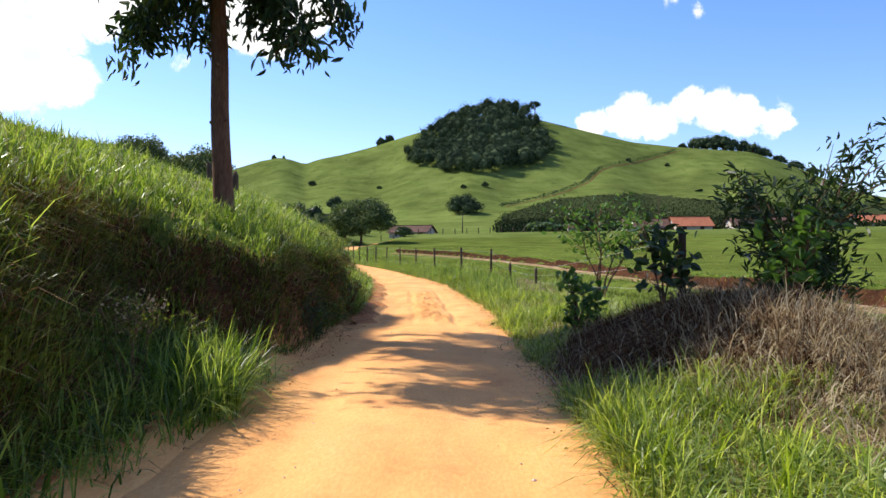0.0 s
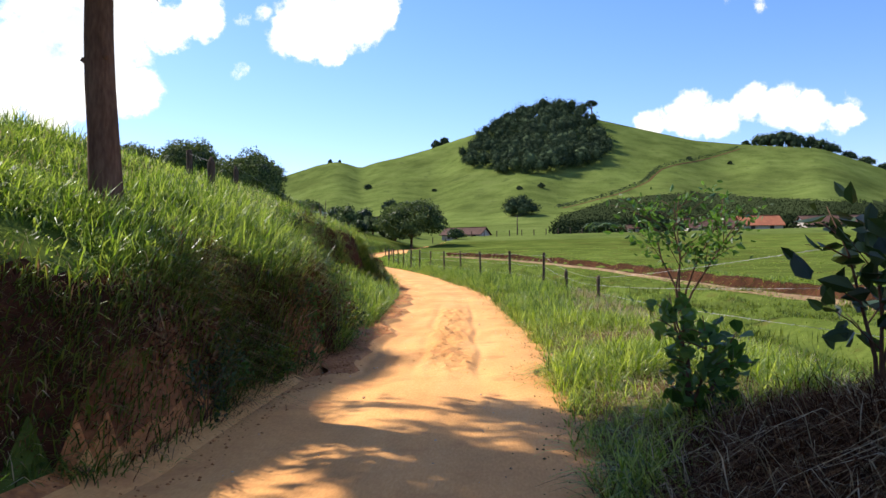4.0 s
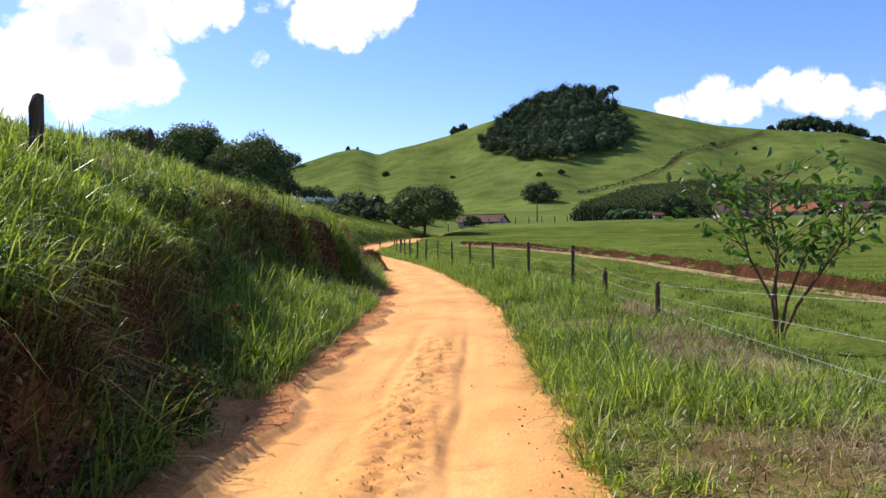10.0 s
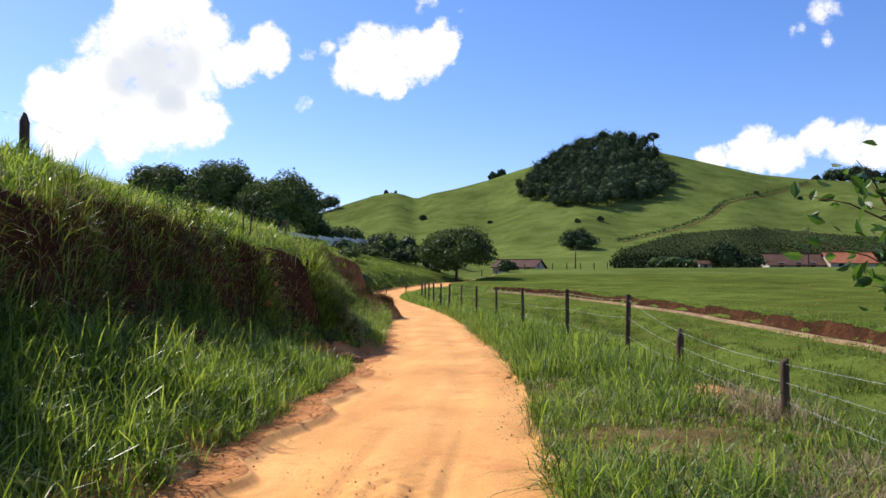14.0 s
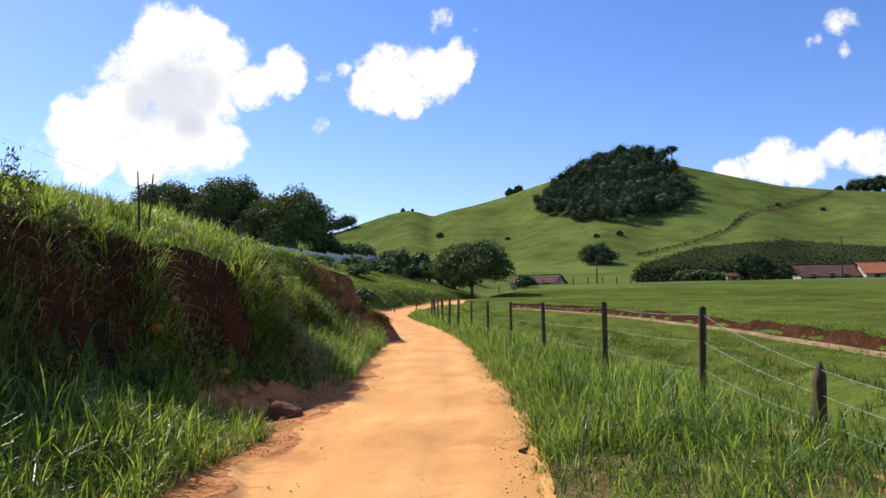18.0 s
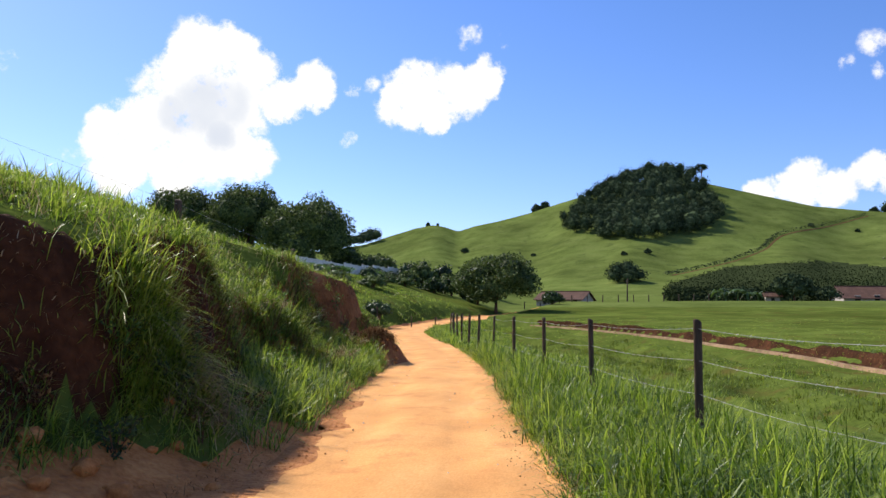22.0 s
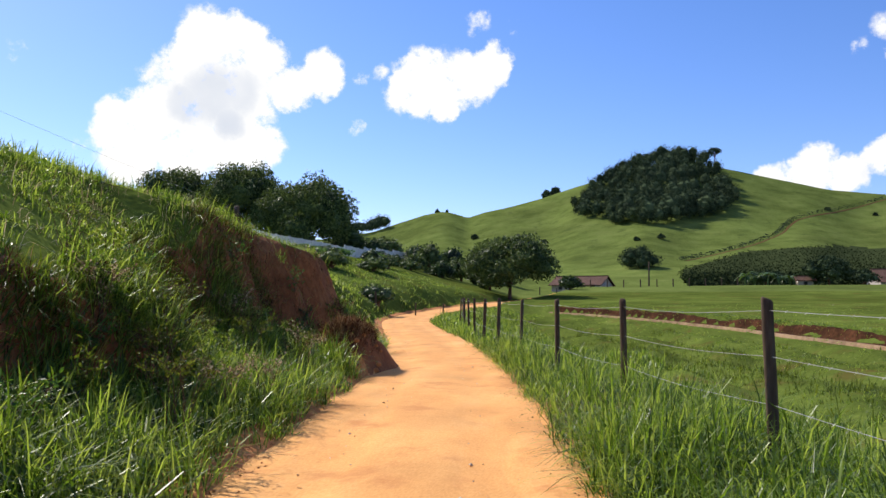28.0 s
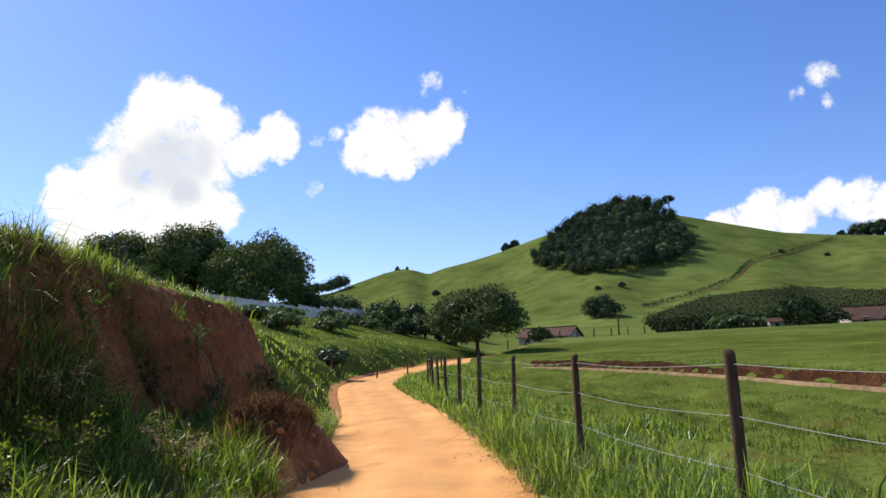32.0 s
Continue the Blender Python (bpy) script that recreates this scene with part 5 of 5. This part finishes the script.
trail = [(4.6, 3.15), (6.5, 3.55), (9.0, 4.17), (10.9, 4.93), (11.3, 5.4), (11.9, 5.85), (14.9, 6.38), (17.4, 7.0)]
pts = []
for (a0, e0), (a1, e1) in zip(trail, trail[1:]):
    for k in range(10):
        pts.append(on_hill(a0 + (a1 - a0) * k / 10, e0 + (e1 - e0) * k / 10))
P = np.array(pts)
P = np.stack([np.convolve(np.pad(P[:, i], 3, "edge"), np.ones(7) / 7, "valid") for i in (0, 1)], -1)
T = np.gradient(P, axis=0)
N = np.stack([-T[:, 1], T[:, 0]], -1) / np.linalg.norm(T, axis=1)[:, None]
rows_ = []
for off, dz in ((-0.95, 0.05), (-0.6, 0.25), (0.6, 0.25), (0.95, 0.05)):
    q = P + N * off
    rows_.append(np.stack([q[:, 0], q[:, 1], height(q[:, 0], q[:, 1]) + dz], -1))
# dark brown here stands for the shadow line of the track's bank
me = mesh("hill_track", np.stack(rows_, 1).reshape(-1, 3), grid(len(P), 4), M_DARKDRY, True)
tagged(new("hill_track", me), "cattle track climbing the hill, coloured dark for its bank's shadow", "path", kind="structure")
hc = np.repeat(P + N * 3.5, 10, 0) + rs.normal(0, 1.2, (len(P) * 10, 2))
hc = np.concatenate([hc, np.repeat((P[:-1] + P[1:]) / 2 + N[:-1] * 3.5, 10, 0) + rs.normal(0, 1.2, (10 * len(P) - 10, 2))])
c = np.stack([hc[:, 0], hc[:, 1], height(hc[:, 0], hc[:, 1]) + rs.uniform(0.3, 2.4, len(hc))], -1)
v, f = leaf_cards(c, 1.3, rs, 0.6)
tagged(new("hedge", mesh("hedge", v, f, M_FAR)), "dark scrub along the cattle track", "hedge", kind="stuff")

# ---- wall, buildings and their plants ----


def box(x0, x1, y0, y1, z0, z1):
    v = np.array([(x, y, z) for z in (z0, z1) for y in (y0, y1) for x in (x0, x1)], float)
    return v, np.array([(0, 2, 3, 1), (4, 5, 7, 6), (0, 1, 5, 4), (2, 6, 7, 3), (0, 4, 6, 2), (1, 3, 7, 5)])


wall = thing("concrete_wall", -36, 112, 0, "grey precast concrete boundary wall on the slope", "wall")
WALL = [(-36.4, 108, 8.6), (-34.6, 124, 8.8), (-34.4, 126, 8.5), (-34.3, 142, 9.2), (-33.8, 163, 10.1)]
for (x0, y0, t0), (x1, y1, t1) in zip(WALL, WALL[1:]):
    L = math.hypot(x1 - x0, y1 - y0)
    n = max(1, round(L / 2.6))
    for k in range(n):
        ax, ay = x0 + (x1 - x0) * (k + 0.5) / n, y0 + (y1 - y0) * (k + 0.5) / n
        top = round((t0 + (t1 - t0) * (k + 0.5) / n) / 0.3) * 0.3
        turn = math.degrees(math.atan2(y1 - y0, x1 - x0))
        w = L / n
        z = float(height(ax, ay))
        v, f = box(-w / 2 + 0.08, w / 2 - 0.08, -0.05, 0.05, min(z, top - 1.8) - 0.5 - top, 0.0)
        part("panel", mesh("panel", v, f, M_WALL), wall).matrix_local = pose(ax + 36, ay - 112, top, 0, 0, turn)
        v, f = box(-0.09, 0.09, -0.1, 0.1, min(z, top - 1.8) - 0.5 - top, 0.08)
        part("pillar", mesh("pillar", v, f, M_WALL), wall).matrix_local = pose(ax + 36 - (x1 - x0) / n / 2, ay - 112 - (y1 - y0) / n / 2, top, 0, 0, turn)


def roof_slope(w, d, eave, ridge, sgn, o=0.5, wave=0.05):
    """One pitched side of ribbed tiles, with thickness."""
    n = int((w + 2 * o) / 0.22) + 1
    xs = np.linspace(-w / 2 - o, w / 2 + o, n)
    rib = wave * (np.arange(n) % 2)
    lo = np.stack([xs, np.full(n, sgn * (d / 2 + o)), eave - 0.25 + rib], -1)
    hi = np.stack([xs, np.zeros(n), ridge + rib], -1)
    v = np.concatenate([lo, hi, lo - np.array([0, 0, 0.12]), hi - np.array([0, 0, 0.12])])
    i = np.arange(n - 1)
    f = np.concatenate([np.stack([i, i + 1, n + i + 1, n + i], -1), np.stack([2 * n + i, 3 * n + i, 3 * n + i + 1, 2 * n + i + 1], -1), np.stack([i, 2 * n + i, 2 * n + i + 1, i + 1], -1)])
    ends = np.array([(0, n, 3 * n, 2 * n), (n - 1, 3 * n - 1, 4 * n - 1, 2 * n - 1)])
    return v, np.concatenate([f, ends])


def gable_house(name, x, y, w, d, eave, ridge, rz, label, roof, wins, z=None):
    z = float(height(x, y)) - 0.8 if z is None else z
    t = thing(name, x, y, z, label, "house", rz=rz)
    v, f = box(-w / 2, w / 2, -d / 2, d / 2, -0.8, eave)
    v = np.concatenate([v, [(-w / 2, 0, ridge - 0.14), (w / 2, 0, ridge - 0.14)]])
    part("wall", mesh("wall", v, [f, np.array([(4, 6, 8), (5, 9, 7)])], M_PLASTER), t)
    for sgn in (-1, 1):
        part("roof", mesh("roof", *roof_slope(w, d, eave, ridge, sgn), roof), t)
    v, f = box(-w / 2 - 0.5, w / 2 + 0.5, -0.14, 0.14, ridge - 0.05, ridge + 0.12)
    part("ridge_cap", mesh("ridge_cap", v, f, roof), t)
    for wx, wz, ww, wh in wins:
        v, f = box(wx - ww / 2, wx + ww / 2, -d / 2 - 0.03, -d / 2 + 0.06, wz, wz + wh)
        part("door" if wz < 0.3 else "window", mesh("opening", v, f, M_DARK), t)
        v, f = box(wx - ww / 2 - 0.08, wx + ww / 2 + 0.08, -d / 2 - 0.06, -d / 2 - 0.032, wz + wh, wz + wh + 0.1)
        part("lintel", mesh("lintel", v, f, M_WALL), t)
    return t


gable_house("shed", -7.4, 193, 9.6, 6.5, 1.9, 3.4, -20, "long low farm shed with an old tiled roof", M_OLDROOF, [(-3, 0.8, 0.7, 0.7), (0, 0.8, 0.7, 0.7), (3.4, 0.05, 0.9, 1.6)], z=4.1)
gable_house("house", 51.5, 202, 11, 8, 1.7, 4.0, 0, "low white house with a weathered brown tiled roof", M_OLDROOF, [(-3, 0.9, 1, 1), (0.5, 0.05, 0.9, 2.0), (3.4, 0.9, 1, 1)])
gable_house("house", 62.3, 200, 9, 8, 2.0, 4.2, 0, "house with a bright orange clay tile roof", M_ROOF, [(-2.4, 0.9, 1, 1), (2, 0.9, 1, 1)])
gable_house("house", 81, 202, 16, 8, 1.8, 3.9, 0, "pale plastered house with a grey-brown roof", M_OLDROOF, [(-5, 0.9, 1.1, 1), (-1, 0.05, 0.9, 2.0), (4, 0.9, 1.1, 1)])
gable_house("house", 112, 204, 13, 8, 2.3, 4.2, 0, "house with a faded red tiled roof", M_ROOF, [(-4, 0.9, 1, 1), (0, 0.9, 1, 1)])
gable_house("house", -27, 205, 9, 7, 2.6, 4.4, 15, "old farmhouse with a brown roof behind the shrubs", M_OLDROOF, [(-2.4, 0.9, 1, 1), (2, 0.9, 1, 1)])
broad_tree(34.5, 187, "dark rounded tree by the houses", 8.5, 5.2, 0.7, 501, 2600, 0.6, low=0.25, material=M_FAR)
gable_house("hut", 31.0, 189, 2.4, 2.2, 1.9, 2.5, 0, "tiny hut between the shrubs", M_OLDROOF, [(0, 0.9, 0.6, 0.6)])
broad_tree(25.2, 191, "dark rounded bush behind the banana plants", 9.0, 2.9, 0.3, 503, 1800, 0.5, name="shrub", low=0.3, material=M_FAR, category="shrub")
broad_tree(40.5, 190, "dark reddish shrub beside the houses", 6.0, 3.0, 0.4, 502, 1200, 0.5, material=M_FAR, name="shrub", low=0.25, category="shrub")
for k, (x, y, w, h) in enumerate(((-31.5, 160, 5, 4), (-28.6, 156, 5, 4.5), (-26, 160, 5, 5), (-23.4, 154, 5, 3.6), (-20.5, 157, 5, 4), (-29.5, 150, 4, 2.2), (-25.2, 149, 4, 2.4), (-18.6, 150, 4, 2.6), (-8.0, 160, 4, 2.2))):
    broad_tree(x, y, "leafy green shrub below the wall's end", w, h, 0.3, 520 + k, 1100, 0.45, "shrubs below the wall", name="shrub", low=0.2, material=M_TREE if k % 2 else M_LEAF_DARK, category="shrub")
for k, (x, y, w, h) in enumerate(((-38.5, 165, 8, 4.5), (-45, 167, 9, 5), (-57, 169, 10, 5), (-69, 170, 10, 5))):
    broad_tree(x, y, "dark undergrowth below the mango trees", w, h, 0.2, 580 + k, 1600, 0.5, "undergrowth behind the wall", name="shrub", low=0.2, material=M_TREE, category="shrub")
rs = np.random.RandomState(88)
for k in range(16):
    y = 108 + 3.4 * k + rs.uniform(-1, 1)
    x = (-32.0 if k % 3 else -27.0) + rs.uniform(-1.5, 2.0)
    broad_tree(x, y, "low leafy scrub on the slope below the wall", rs.uniform(2.6, 5.0), rs.uniform(0.9, 1.7), 0.1, 560 + k, 700, 0.3, "scrub below the wall", name="shrub", low=0.2, material=(M_TREE, M_LEAF_DARK, M_LEAF)[k % 3], category="shrub")
broad_tree(-19.0, 97, "dark low bush on the slope beside the road", 3.0, 1.7, 0.1, 540, 1400, 0.2, name="shrub", low=0.25, category="shrub")

def banana(x, y, h, seed):
    rs = np.random.RandomState(seed)
    t = thing("banana_plant", x, y, float(height(x, y)) - 0.05, "clump of banana plants with torn arching leaves", "plant", "banana plants")
    part("stem", mesh("stem", *(lambda r: (r[0], [r[1], r[2]]))(tube([(0, 0, 0), (0.05, 0, h * 0.35), (0.05, 0.05, h * 0.5)], [0.16, 0.12, 0.07], 8)), M_BANANA, True), t)
    for k in range(9):
        a = k * 2.4 + rs.uniform(-0.3, 0.3)
        L = h * rs.uniform(0.5, 0.8)
        up = rs.uniform(0.3, 1.0)
        d = Vector((math.cos(a), math.sin(a), 0))
        s = Vector((-d.y, d.x, 0))
        v = []
        for i in range(7):
            f = i / 6
            c = Vector((0.05, 0.05, h * 0.48)) + d * L * f * 0.8 + Vector((0, 0, L * (up * f - 0.9 * f * f)))
            wd = 0.3 * math.sin(math.pi * min(1, 0.12 + f * 0.86)) * (0.75 + 0.25 * (i % 2))
            v += [tuple(c - s * wd + Vector((0, 0, -0.1 * wd))), tuple(c + Vector((0, 0, 0.05))), tuple(c + s * wd + Vector((0, 0, -0.1 * wd)))]
        part("leaf", mesh("leaf", np.array(v), grid(7, 3), M_BANANA, True), t)
    return t


for k, (x, y, h) in enumerate(((20.8, 186, 3.6), (22.6, 187, 3.2), (24.4, 185.5, 3.8), (26.4, 186.5, 3.0), (28.2, 187, 2.8))):
    banana(x, y, h, 600 + k)


def utility_pole(x, y, h, label, bars):
    t = thing("utility_pole", x, y, float(height(x, y)) - 0.2, label, "pole")
    part("pole", mesh("pole", *(lambda r: (r[0], [r[1], r[2]]))(tube([(0, 0, 0), (0, 0, h * 0.5), (0.03, 0, h)], [0.16, 0.13, 0.1], 8)), M_WOOD, True), t)
    if bars:
        v, f = box(-0.8, 0.8, -0.05, 0.05, h - 0.7, h - 0.58)
        part("crossarm", mesh("crossarm", v, f, M_WOOD), t)
        for bx in (-0.7, 0, 0.7):
            part("insulator", mesh("insulator", *(lambda r: (r[0], [r[1], r[2]]))(tube([(bx, 0, h - 0.58), (bx, 0, h - 0.42)], [0.05, 0.03], 8)), M_WALL, True), t)
    return t


utility_pole(54, 198, 9.2, "tall timber utility pole with a crossarm", True)
utility_pole(4.6, 186, 4.6, "short bare wooden pole in the pasture", False)
